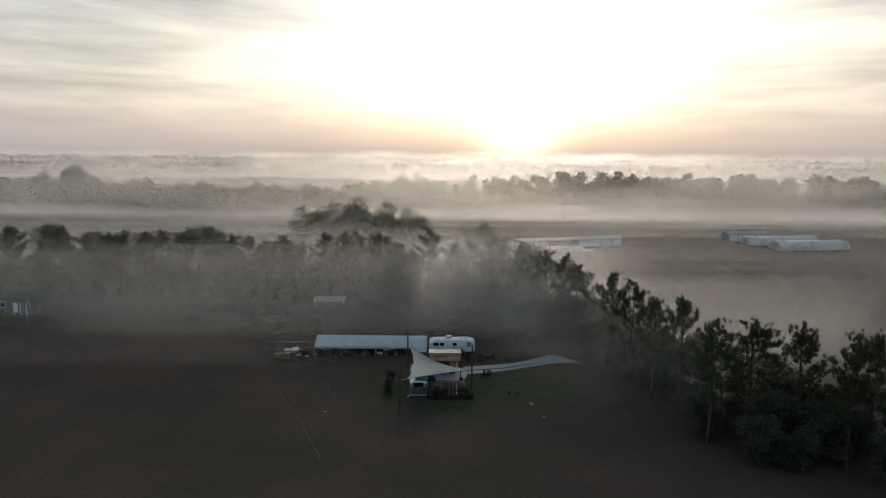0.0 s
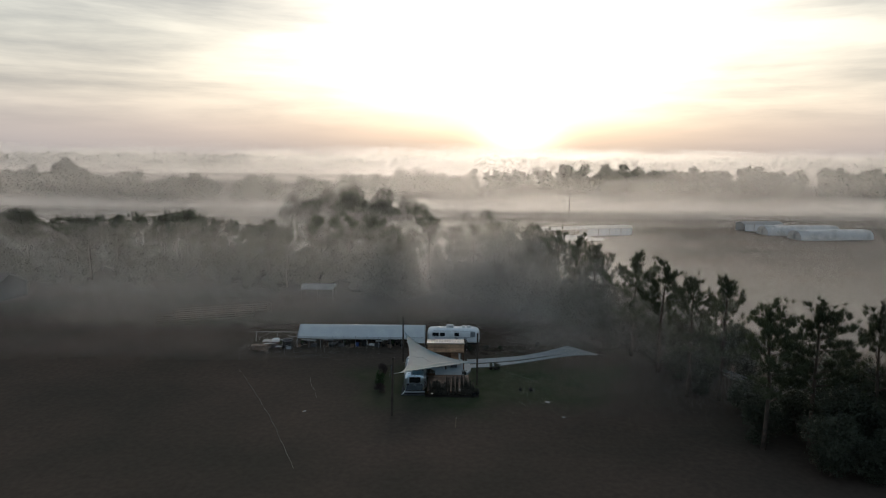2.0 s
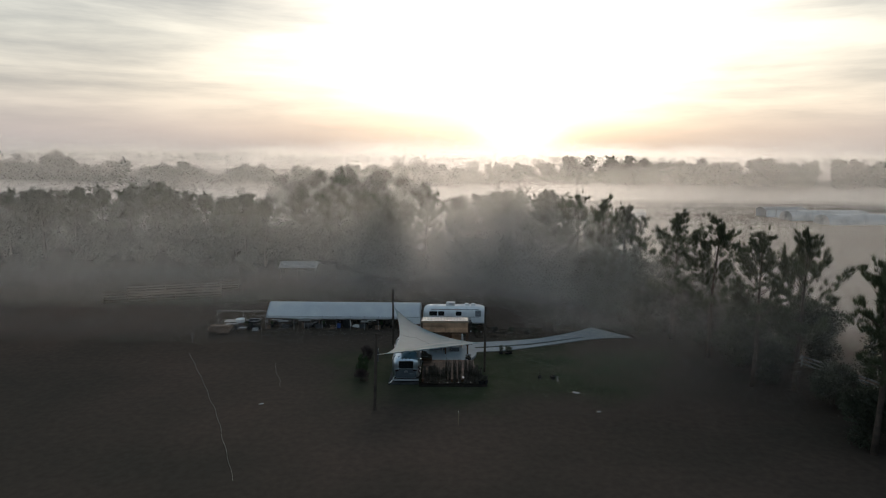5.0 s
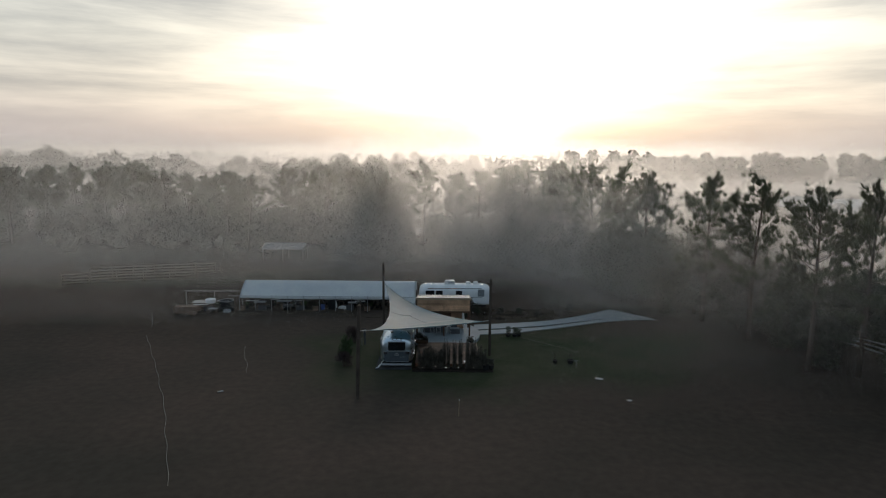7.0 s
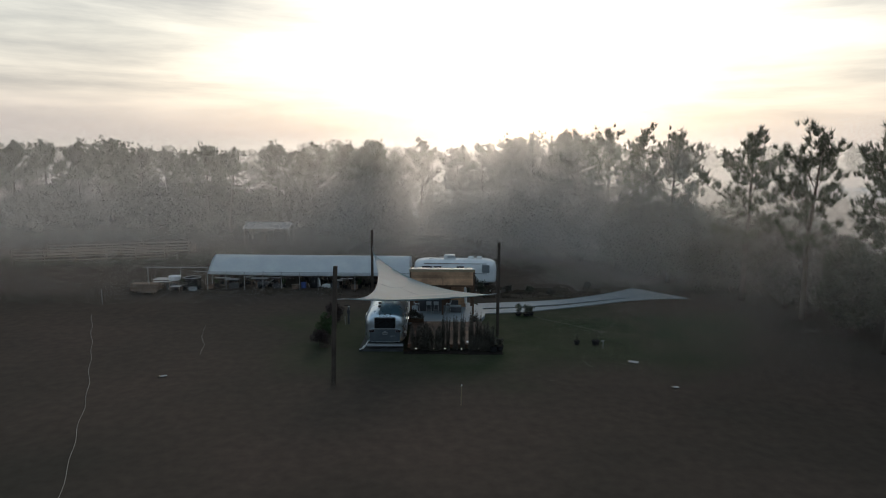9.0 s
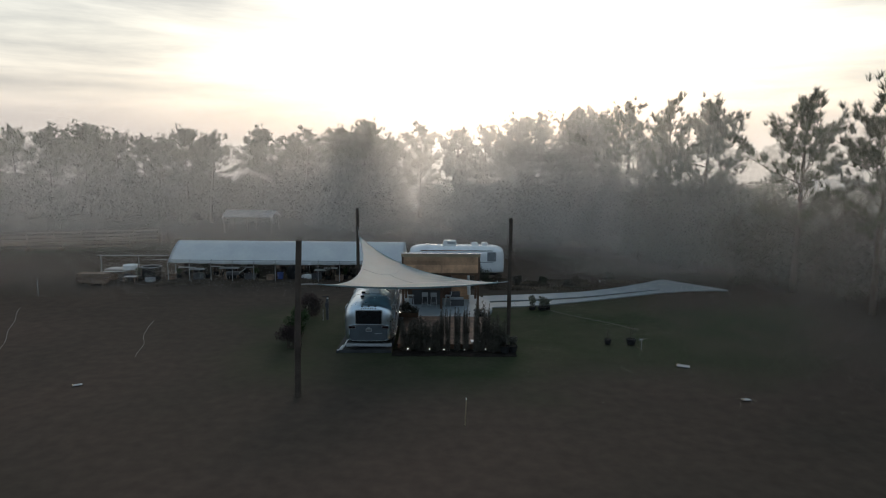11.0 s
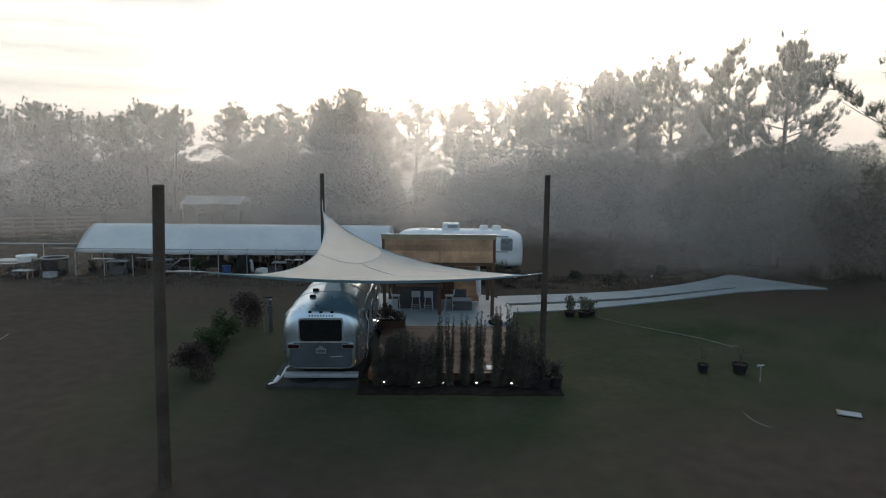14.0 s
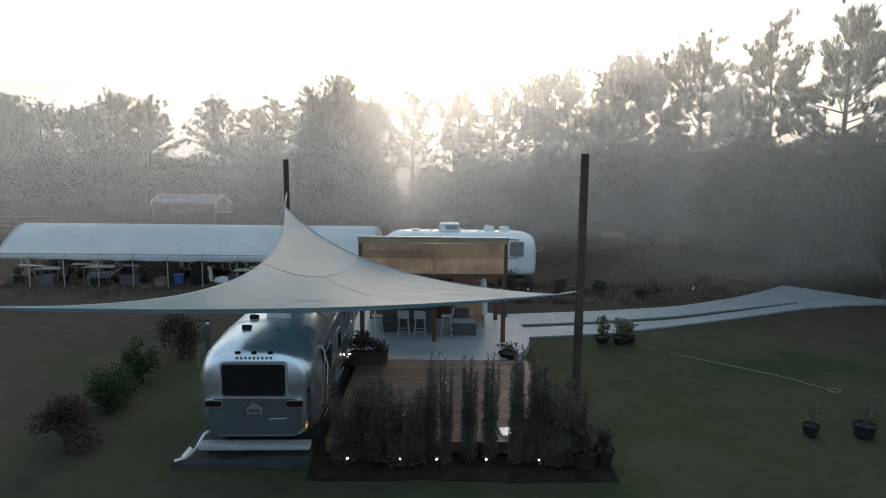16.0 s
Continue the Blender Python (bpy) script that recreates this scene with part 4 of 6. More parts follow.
    # side windows, door, folded awning with its arms
    for y, w in ((1.55, 0.95), (5.6, 0.8)):
        for sx in (-1.338, 1.338):
            surround = part("window_frame", moved(rounded_plate(w + 0.08, 0.63, 0.09, 0.03, "x"), sx, y, 1.66), M_ALU_DULL, t)
            part("side_window", moved(rounded_plate(w, 0.55, 0.07, 0.04, "x"), sx * 1.004, y, 1.66), M_GLASS, surround)
    door = part("door", moved(rounded_plate(0.72, 1.40, 0.10, 0.06, "x"), 1.33, 3.45, 1.20), M_ALU_DULL, t, "rounded aluminium side door")
    part("door_window", moved(rounded_plate(0.45, 0.42, 0.06, 0.03, "x"), 1.36, 3.45, 1.58), M_GLASS, door)
    part("door_handle", boxed(1.36, 1.39, 3.14, 3.20, 1.30, 1.46, 0.008), M_CHROME, door)
    part("awning_roll", tubed([(1.24, 1.0, 2.14), (1.24, 6.9, 2.14)], 0.055, 10), M_ALU_DULL, t, "rolled awning in a dull metal case")
    for y in (1.05, 6.85):
        part("awning_arm", tubed([(1.29, y, 2.13), (1.44, y - 0.2, 1.75), (1.38, y, 0.75)], 0.014, 6), M_WHITE, t, "thin white awning arm")
    return t


silver_trailer()


def white_trailer():
    t = thing("travel_trailer", -1.35, 129.5, 0.0, -90, "older white travel trailer with rooftop vents, parked beside shrubs", "trailer")
    L, W, z0, z1 = 7.7, 2.35, 0.55, 2.78
    part("shell", trailer_shell(L, W, z0, z1, 0.85, 1.1, 0.66, 0.62), M_WHITE, t, smooth=True)
    # local +y runs along the world's +x, local +x faces the camera's side
    for zz, m in ((1.50, M_GREY), (2.42, M_CHROME)):
        part("side_stripe", moved(boxed(-0.012, 0.012, 0.9, L - 0.9, -0.03, 0.03), 1.186 if zz < 2 else 1.06, 0, zz), m, t)
    for y, w in ((1.15, 0.95), (2.15, 0.75), (4.3, 0.7)):
        part("side_window", moved(rounded_plate(w, 0.52, 0.06, 0.05, "x"), 1.185, y, 1.93), M_GLASS, t, "dark side window")
    end_frame = part("window_frame", moved(rounded_plate(0.74, 0.78, 0.10, 0.05, "x"), 1.16, 6.70, 1.95), M_GREY, t)
    part("end_window", moved(rounded_plate(0.64, 0.68, 0.08, 0.07, "x"), 1.17, 6.70, 1.95), M_PALE_GLASS, end_frame, "pale curtained end window")
    ac = roof_unit(t, 0.1, 3.30, 2.74, 0.85, 1.15, 0.42)
    for k in range(4):
        part("grille_slot", moved(boxed(-0.012, 0.012, -0.33, 0.33, -0.016, 0.016), 0.525 - 0.006 * k, 3.42, 2.90 + 0.05 * k), M_GREY, ac)
    for y in (5.35, 6.15):
        roof_unit(t, 0.1, y, 2.74, 0.5, 0.55, 0.28)
    roof_vent(t, 0.15, 1.55, 2.76, 0.42, 0.10)
    for y, h in ((2.35, 0.12), (4.75, 0.16)):
        part("roof_pipe", tubed([(0.2, y, 2.70), (0.2, y, 2.78 + h)], 0.03, 8), M_WHITE_PLASTIC, t)
    for y in (3.4, 4.3):
        for x in (-1.0, 1.0):
            wheel(t, x, y, 0.35)
    part("axle_frame", boxed(-0.9, 0.9, 0.5, 7.3, 0.38, 0.56), M_BLACK, t)
    part("folding_arm", tubed([(0.7, 7.72, 2.1), (0.9, 8.25, 2.05), (0.75, 7.7, 1.75)], 0.022, 6), M_GALV, t, "thin folded metal bracket")
    return t


white_trailer()

# ------------------------------------------------------------------ shade sail on three tall poles
POLES = [(-4.60, 102.2, 6.58, 0.13, 0.13), (5.17, 112.25, 6.60, 0.11, 0.0), (-4.62, 121.4, 6.36, 0.11, -0.02)]
for x, y, h, r, dx in POLES:
    p = thing("sail_pole", x, y, 0, label="tall dark weathered timber pole holding the shade sail", category="pole", group="sail poles")
    part("post", tubed([(-dx, 0, -0.4), (-dx * 0.5, 0, h * 0.4), (0, 0, h * 0.75), (dx * 0.5, 0, h)], [r * 1.06, r * 1.02, r * 0.96, r * 0.92], 14), M_POLE, p, smooth=False)


def shade_sail():
    """A triangle of cloth with hollow edges, slung between three corners at different heights."""
    A, B, C = Vector((-3.93, 102.9, 4.63)), Vector((4.55, 111.95, 3.0)), Vector((-4.35, 119.9, 4.63))
    KAB, KBC, KCA = Vector((-0.81, 109.89, 2.92)), Vector((-1.18, 115.33, 2.58)), Vector((-2.4, 111.94, 2.55))
    s = thing("shade_sail", 0, 0, 0, label="pale grey triangular shade sail stretched above trailer and deck", category="shade sail")
    n = 180
    bm = bmesh.new()
    grid = {}
    for i in range(n + 1):
        for j in range(n + 1 - i):
            a, b = i / n, j / n
            c = 1 - a - b
            p = A * a * a + B * b * b + C * c * c + 2 * (KAB * a * b + KBC * b * c + KCA * a * c)
            # creases gather in the drawn-out corners
            r = b / (b + c + 0.02)
            fold = 0.013 * min(1.0, max(0.0, a - 0.46) * 4) * math.sin(150 * r + 2.5 * math.sin(5 * r)) * min(1.0, (1 - a) * 3.5)
            # a pocket of slack cloth along the lower edge
            fold += 0.12 * math.exp(-((c - 0.10) / 0.045) ** 2) * math.exp(-((b - 0.58) / 0.22) ** 2)
            p.z += (fold + max(0.0, b - 0.5) * 0.04 * math.sin(40 * c / (a + c + 0.02))) * min(1, b * 10) * min(1, c * 10) * min(1, a * 10)
            grid[i, j] = bm.verts.new(p)
    for i in range(n):
        for j in range(n - i):
            bm.faces.new((grid[i, j], grid[i + 1, j], grid[i, j + 1]))
            if j < n - i - 1:
                bm.faces.new((grid[i + 1, j], grid[i + 1, j + 1], grid[i, j + 1]))
    edges = [[grid[i, 0].co.copy() for i in range(n + 1)], [grid[0, j].co.copy() for j in range(n + 1)], [grid[i, n - i].co.copy() for i in range(n + 1)]]
    def on_cloth(a, b):
        c = 1 - a - b
        return A * a * a + B * b * b + C * c * c + 2 * (KAB * a * b + KBC * b * c + KCA * a * c) + Vector((0, -0.004, 0.006))
    arc = [on_cloth(0.43 * (1 - u) + 0.075 * math.sin(math.pi * u), 0.43 * u + 0.075 * math.sin(math.pi * u)) for u in map(float, np.linspace(0, 1, 40))]
    rib = [on_cloth(0.29 + 0.05 * u, 0.29 + 0.27 * u) for u in map(float, np.linspace(0, 1, 24))]
    band = [(e, e + Vector((0, -0.01, -0.012 - 0.075 * math.sin(math.pi * k / n) ** 0.7))) for k, e in enumerate(edges[2])]
    bmesh.ops.solidify(bm, geom=bm.faces[:], thickness=0.012)
    part("cloth", bm, M_SAIL, s, smooth=True)
    for e in edges:
        part("hem", tubed(e, 0.013, 6), M_SAIL, s, "thicker sewn hem")
    for seam in (arc, rib):
        part("seam", tubed(seam, 0.006, 5), M_SAIL, s)
    # upright strip added below the near edge for its shaded underside
    bm = bmesh.new()
    strip = [(bm.verts.new(p), bm.verts.new(q)) for p, q in band]
    for (p, q), (p1, q1) in zip(strip, strip[1:]):
        bm.faces.new((p, q, q1, p1))
    bmesh.ops.solidify(bm, geom=bm.faces[:], thickness=0.008)
    part("underside_strip", bm, M_SAIL, s, "narrow strip added for the dark underside of the edge")
    for a, b in ((A, (-4.55, 102.3, 4.74)), (B, (5.08, 112.2, 3.03)), (C, (-4.6, 121.3, 5.05))):
        part("cable", tubed([a, b], 0.018, 6), M_GALV, s, "steel tension cable")
        mid = a.lerp(Vector(b), 0.5)
        d = (Vector(b) - a).normalized() * 0.16
        part("turnbuckle", tubed([mid - d, mid + d], 0.026, 8), M_GALV, s)
    return s


shade_sail()

# ------------------------------------------------------------------ pavilion, deck and hedge


def pavilion():
    t = thing("pavilion", 1.25, 117.3, 0.2, label="open timber pavilion with plank-clad parapet and metal roof", category="pavilion")
    D = 3.3
    hw = 2.52
    for x in (-2.42, 0.05, 2.42):
        part("post", boxed(x - 0.075, x + 0.075, 0.0, 0.15, 0, 2.5, 0.008), M_DARKWOOD if x else M_CEDAR, t)
    for x in (-2.42, 2.42):
        part("post", boxed(x - 0.075, x + 0.075, D - 0.15, D, 0, 2.5, 0.008), M_DARKWOOD, t)
    # parapet: bands of planks, trim cap, upright battens
    for k, (za, zb) in enumerate(((2.38, 2.634), (2.639, 2.893), (2.898, 3.152), (3.157, 3.412))):
        for xa, xb in ((-hw, 0.0), (0.005, hw)):
            part("plank", boxed(xa, xb, -0.03, 0.0, za, zb, 0.004), M_CEDAR, t)
    part("sheathing", boxed(-hw + 0.01, hw - 0.01, 0.003, 0.018, 2.38, 3.412), M_DARKWOOD, t, "dark sheathing behind the planks")
    part("trim_board", boxed(-hw - 0.02, hw + 0.02, -0.06, -0.031, 3.42, 3.60, 0.004), M_TRIMWOOD, t, "pale top trim board")
    part("cap", boxed(-hw - 0.05, hw + 0.05, -0.10, 0.06, 3.601, 3.64, 0.004), M_GREY, t, "thin grey metal cap")
    for x in (-hw + 0.06, 0.05, hw - 0.06):
        part("batten", boxed(x - 0.06, x + 0.06, -0.055, -0.031, 2.36, 3.41, 0.004), M_DARKWOOD if x != 0.05 else M_CEDAR, t)
    for x in (-hw, hw - 0.03):
        for k in range(3):
            part("plank", boxed(x, x + 0.03, 0.002, D, 2.38 + k * 0.27, 2.645 + k * 0.27, 0.004), M_CEDAR, t)
    part("beam", boxed(-hw, hw, 0.02, 0.14, 2.22, 2.375, 0.01), M_DARKWOOD, t)
    part("beam", boxed(-hw, hw, D - 0.14, D - 0.02, 2.22, 2.375, 0.01), M_DARKWOOD, t)
    # ribbed roof
    bm = bmesh.new()
    nrib = 56
    for row, (y, z) in enumerate(((0.06, 3.28), (D + 0.15, 3.16))):
        for k in range(nrib + 1):
            x = -hw + 0.03 + (2 * hw - 0.06) * k / nrib
            bm.verts.new((x, y, z + (0.03 if k % 4 < 1 else 0)))
    bm.verts.ensure_lookup_table()
    for k in range(nrib):
        bm.faces.new((bm.verts[k], bm.verts[k + 1], bm.verts[nrib + 2 + k], bm.verts[nrib + 1 + k]))
    bmesh.ops.solidify(bm, geom=bm.faces[:], thickness=0.02)
    part("roof", bm, M_ROOF, t, "pale ribbed metal roof")
    # rear wall with a reddish timber panel, open on the other side
    for k in range(9):
        part("wall_plank", boxed(0.75, 2.0, D - 0.5, D - 0.46, 0.02 + k * 0.245, 0.26 + k * 0.245, 0.004), M_CEDAR, t)
    for k in range(9):
        part("wall_plank", boxed(-2.3, 0.74, D - 0.12, D - 0.08, 0.02 + k * 0.245, 0.26 + k * 0.245, 0.004), M_DARKWOOD, t)
    return t


pavilion()


def bar_stool(x, y, rz):
    t = thing("bar_stool", x, y, 0.2, rz, "white bar stool with low back on the patio", "stool", "bar stools")
    for a in (-0.17, 0.17):
        for b in (-0.16, 0.16):
            part("leg", tubed([(a * 1.25, b * 1.25, 0), (a * 0.85, b * 0.85, 0.70)], 0.016, 6), M_STOOL, t)
    part("seat", boxed(-0.20, 0.20, -0.19, 0.19, 0.70, 0.74, 0.015), M_STOOL, t)
    part("backrest", moved(boxed(-0.20, 0.20, -0.012, 0.012, 0.0, 0.26, 0.01), 0, 0.19, 0.74, -8), M_STOOL, t)
    for z, b in ((0.26, -0.2), (0.26, 0.2)):
        part("footrest", tubed([(-0.2, b, z), (0.2, b, z)], 0.012, 5), M_STOOL, t)
    return t


for x, y, rz in ((-0.72, 118.0, 95), (0.22, 117.9, 180), (0.80, 117.85, 178), (1.75, 118.1, -100)):
    bar_stool(x, y, rz)
bar = thing("bar_counter", 0.35, 118.75, 0.2, label="dark grey outdoor bar counter beneath the pavilion", category="counter")
part("body", boxed(-1.0, 1.0, -0.22, 0.22, 0, 1.0, 0.01), M_DARKGREY, bar, "dark panelled body")
part("worktop", boxed(-1.1, 1.1, -0.32, 0.30, 1.003, 1.05, 0.01), M_DARKWOOD, bar)
sofa = thing("outdoor_sofa", 2.35, 118.55, 0.2, label="grey woven outdoor sofa block on the patio", category="sofa")
part("base", boxed(-0.5, 0.45, -0.38, 0.38, 0.0, 0.42, 0.03), M_DARKGREY, sofa)
part("backrest", boxed(-0.5, 0.2, 0.10, 0.38, 0.425, 0.85, 0.04), M_DARKGREY, sofa)
part("cushion", boxed(-0.45, 0.42, -0.36, 0.09, 0.423, 0.52, 0.03), M_GREY, sofa)
umb = thing("closed_umbrella", 3.20, 119.4, 0.2, label="closed pale patio umbrella leaning by the post", category="umbrella")
part("pole", tubed([(0, 0, 0), (-0.12, 0, 2.35)], 0.022, 8), M_WHITE, umb)
part("folded_canopy", tubed([(-0.02, 0, 0.5), (-0.06, 0, 1.2), (-0.1, 0, 1.9), (-0.115, 0, 2.25)], [0.10, 0.13, 0.09, 0.03], 9), M_WHITE_PLASTIC, umb)

# deck of long boards
deck = thing("deck", 1.6, 112.1, 0, label="low timber deck of long reddish boards", category="deck", kind="structure")
nb = 42
for k in range(nb):
    y0 = -3.0 + k * 6.0 / nb
    part("board", boxed(-2.60, 2.62, y0 + 0.004, y0 + 6.0 / nb - 0.006, 0.215, 0.25), M_DECK, deck)
for y in (-2.99, 2.9):
    part("joist", boxed(-2.58, 2.60, y, y + 0.05, 0.0, 0.213), M_DARKWOOD, deck)
for x in (-2.58, 0.0, 2.54):
    part("joist", boxed(x, x + 0.05, -2.93, 2.89, 0.0, 0.213), M_DARKWOOD, deck)


# white slab on the deck: its colour stands in for a glint of sky
panel = thing("loose_board", 3.2, 109.65, 0.25, 6, "flat white slab standing in for a sky glint on the deck", "board")
part("sheet", boxed(-0.29, 0.29, -0.22, 0.22, 0.003, 0.028, 0.006), M_WHITE, panel)


def columnar_shrub(seed, h, w, leaves=1500):
    """A tall narrow evergreen: several upright leafy shoots on thin stems."""
    rng = np.random.default_rng(seed)
    t = thing("hedge_shrub", 0, 0, 0, label="tall narrow dark evergreen shrub in a row before the deck", category="shrub", group="deck hedge")
    bm = bmesh.new()
    cs, ss = [], []
    for k in range(7):
        a, r = k * 0.9 + rng.random(), w * 0.26 * (0.3 + rng.random())
        hh = h * (0.74 + 0.26 * rng.random())
        tube(bm, [(r * 0.3 * math.cos(a), r * 0.3 * math.sin(a), -0.05), (r * math.cos(a), r * math.sin(a), hh * 0.5), (r * 1.25 * math.cos(a), r * 1.25 * math.sin(a), hh * 0.95)], [0.018, 0.012, 0.004], 5)
        for u in np.linspace(0.09, 0.96, 10):
            cs.append((r * (0.6 + 0.7 * u) * math.cos(a), r * (0.6 + 0.7 * u) * math.sin(a), hh * u))
            ss.append((w * 0.22 * (1.15 - 0.85 * u), w * 0.22 * (1.15 - 0.85 * u), hh * 0.085))
    part("stem", bm, M_POLE, t)
    v, f = leaf_cloud(rng, cs, ss, leaves, 0.058, up=1.2, aspect=3.0)
    raw("foliage", v, f, M_HEDGE, t)
    return t


shrubs = [columnar_shrub(51, 2.1, 0.74, 8000), columnar_shrub(52, 2.1, 0.52, 5600), columnar_shrub(53, 2.1, 0.42, 3600)]
HEDGE = [(-0.40, 1.85, 0, 1.2), (0.18, 1.95, 0, 1.1), (0.74, 1.80, 0, 1.2), (1.02, 1.50, 0, 0.9), (1.36, 2.4, 2, 0.95), (1.64, 2.4, 2, 0.9), (2.15, 2.3, 1, 0.95), (2.60, 2.35, 1, 1.0), (3.14, 2.6, 1, 0.95), (3.40, 2.3, 0, 0.8), (3.60, 2.65, 2, 1.1), (3.98, 2.15, 0, 1.05), (4.35, 1.75, 0, 1.0)]
seen_kinds = set()
for i, (x, h, k, w) in enumerate(HEDGE):
    m = pose(x, 108.72 + 0.10 * math.sin(i * 2.1), -0.03, 0, 0, i * 77)
    ob = copy_thing(shrubs[k], m) if k in seen_kinds else shrubs[k]
    seen_kinds.add(k)
    ob.matrix_basis = m @ Matrix.Diagonal((w * (1.14 if k == 0 else 1.0), w * (1.14 if k == 0 else 1.0), h / 2.1, 1))


def ground_lamp(x, y, z=0.0, label="small lit ground lamp before the hedge", h=0.14):
    t = thing("ground_lamp", x, y, z, label=label, category="lamp", group="garden lamps")
    part("stake", tubed([(0, 0, -0.05), (0, 0, h - 0.04)], 0.014, 6), M_BLACK, t)
    bm = bmesh.new()
    bmesh.ops.create_icosphere(bm, subdivisions=2, radius=0.018)
    part("bulb", moved(bm, 0, -0.02, h), M_LAMP, t, "glowing white bulb")
    part("hood", moved(boxed(-0.045, 0.045, 0.0, 0.05, -0.04, 0.05, 0.012), 0, 0.02, h), M_BLACK, t)


for x in (-0.41, 0.69, 1.47, 2.51, 3.62):
    ground_lamp(x, 108.46, 0.02)
ground_lamp(-1.15, 113.0, 0.25, "small lit lamp on a stake beside trailer", 0.78)
ground_lamp(-1.17, 114.25, 0.25, "small lit lamp on a stake beside trailer", 0.42)

# ------------------------------------------------------------------ hoop house


def hoop_house():
    x0, x1, yf, yb, ridge = -20.7, -1.75, 127.6, 132.6, 2.88
    t = thing("hoop_house", 0, 0, 0, label="long white film-covered hoop house with open sides", category="greenhouse")
    yc, half = (yf + yb) / 2, (yb - yf) / 2

    def arch(u, sag=0.0, eave=1.40):
        return yc + half * (2 * u - 1), eave - sag + (ridge - eave) * (1 - abs(2 * u - 1) ** 1.55)

    nb = 11
    bm = bmesh.new()
    rows = []
    n = nb * 6
    for i in range(n + 1):
        x = x0 + (x1 - x0) * i / n
        bay = abs(math.sin(math.pi * i / 6))
        row = []
        for k in range(17):
            u = k / 16
            y, z = arch(u)
            edge = abs(u - 0.5) * 2
            z -= 0.035 * bay * math.sin(math.pi * min(1, edge)) + (0.10 * math.sin(math.pi * i / n) + 0.04 * bay) * (edge > 0.98)
            row.append(bm.verts.new((x, y, z)))
        rows.append(row)
    for a, b in zip(rows, rows[1:]):
        for k in range(16):
            bm.faces.new((a[k], b[k], b[k + 1], a[k + 1]))
    bmesh.ops.solidify(bm, geom=bm.faces[:], thickness=0.008)
    part("cover", bm, M_FILM, t, "taut white plastic film cover", smooth=True)
    for i in range(nb + 1):
        x = x0 + (x1 - x0) * i / nb
        part("hoop", tubed([(x, arch(u)[0], arch(u)[1] - 0.03) for u in np.linspace(0, 1, 15)], 0.022, 6), M_GALV, t)
        for y in (yf, yb):
            part("post", tubed([(x, y, -0.2), (x, y, 1.42)], 0.026, 6), M_GALV, t)
    for y in (yf - 0.03, yb + 0.03):
        part("rail", tubed([(x0 - 0.1, y, 1.60), (x1 + 0.1, y, 1.60)], 0.024, 6), M_GALV, t)
    part("ridge_pipe", tubed([(x0, yc, ridge - 0.05), (x1, yc, ridge - 0.05)], 0.022, 6), M_GALV, t)
    part("side_curtain", boxed(-4.4, -1.75, yf - 0.015, yf + 0.005, 0.75, 1.58), M_FILM, t, "lowered white side curtain")
    part("brace", tubed([(-21.9, yf - 0.1, 1.62), (x0, yf, 1.62)], 0.02, 6), M_GALV, t)
    return t


hoop_house()


warm = thing("warm_lamp", -0.98, 108.72, 0.02, label="small warm lamp beside the trailer corner", category="lamp")
part("stake", tubed([(0, 0, -0.05), (0, 0, 0.24)], 0.014, 6), M_BLACK, warm)
bm = bmesh.new()
bmesh.ops.create_icosphere(bm, subdivisions=2, radius=0.03)
part("bulb", moved(bm, 0, 0.02, 0.27), M_WARMLAMP, warm, "glowing amber bulb")
part("hood", boxed(-0.05, 0.05, -0.04, -0.01, 0.22, 0.33, 0.01), M_BLACK, warm)

# ------------------------------------------------------------------ garden things near the deck


def potted_shrub(x, y, r, h, leaves, mat, label, hp=0.34, pot=None, seed=0, leaf=0.10):
    rng = np.random.default_rng(seed + 900)
    t = thing("potted_plant", x, y, 0.0, seed * 50, label, "potted plant", "potted plants")
    bm = bmesh.new()
    prof = [(r * 0.78, 0.0), (r, hp), (r * 1.06, hp), (r * 1.06, hp * 0.9)]
    rings = [[bm.verts.new((q * math.cos(k * math.pi / 8), q * math.sin(k * math.pi / 8), z)) for k in range(16)] for q, z in [(r * 0.78, -0.02), (r * 0.98, hp * 0.86), (r * 1.08, hp * 0.88), (r * 1.08, hp), (r * 0.96, hp), (r * 0.90, hp * 0.82)]]
    for a, b in zip(rings, rings[1:]):
        for k in range(16):
            bm.faces.new((a[k], a[(k + 1) % 16], b[(k + 1) % 16], b[k]))
    bm.faces.new(rings[-1])
    part("pot", bm, pot or M_BLACK, t, "round black nursery pot")
    bm = bmesh.new()
    cs, ss = [], []
    for k in range(4):
        a = k * 1.6 + seed
        tip = (0.35 * r * math.cos(a), 0.35 * r * math.sin(a), hp + h * (0.7 + 0.3 * rng.random()))
        tube(bm, [(0.02 * math.cos(a), 0.02 * math.sin(a), hp * 0.8), tip], [0.012, 0.005], 5)
        for u in (0.35, 0.65, 0.95):
            cs.append((tip[0] * u * 1.6, tip[1] * u * 1.6, hp + (tip[2] - hp) * u))
            ss.append((r * 0.55, r * 0.55, h * 0.17))
    part("stem", bm, M_BARK, t)
    v, f = leaf_cloud(rng, cs, ss, leaves, leaf, up=0.5)
    raw("foliage", v, f, mat, t)
    return t


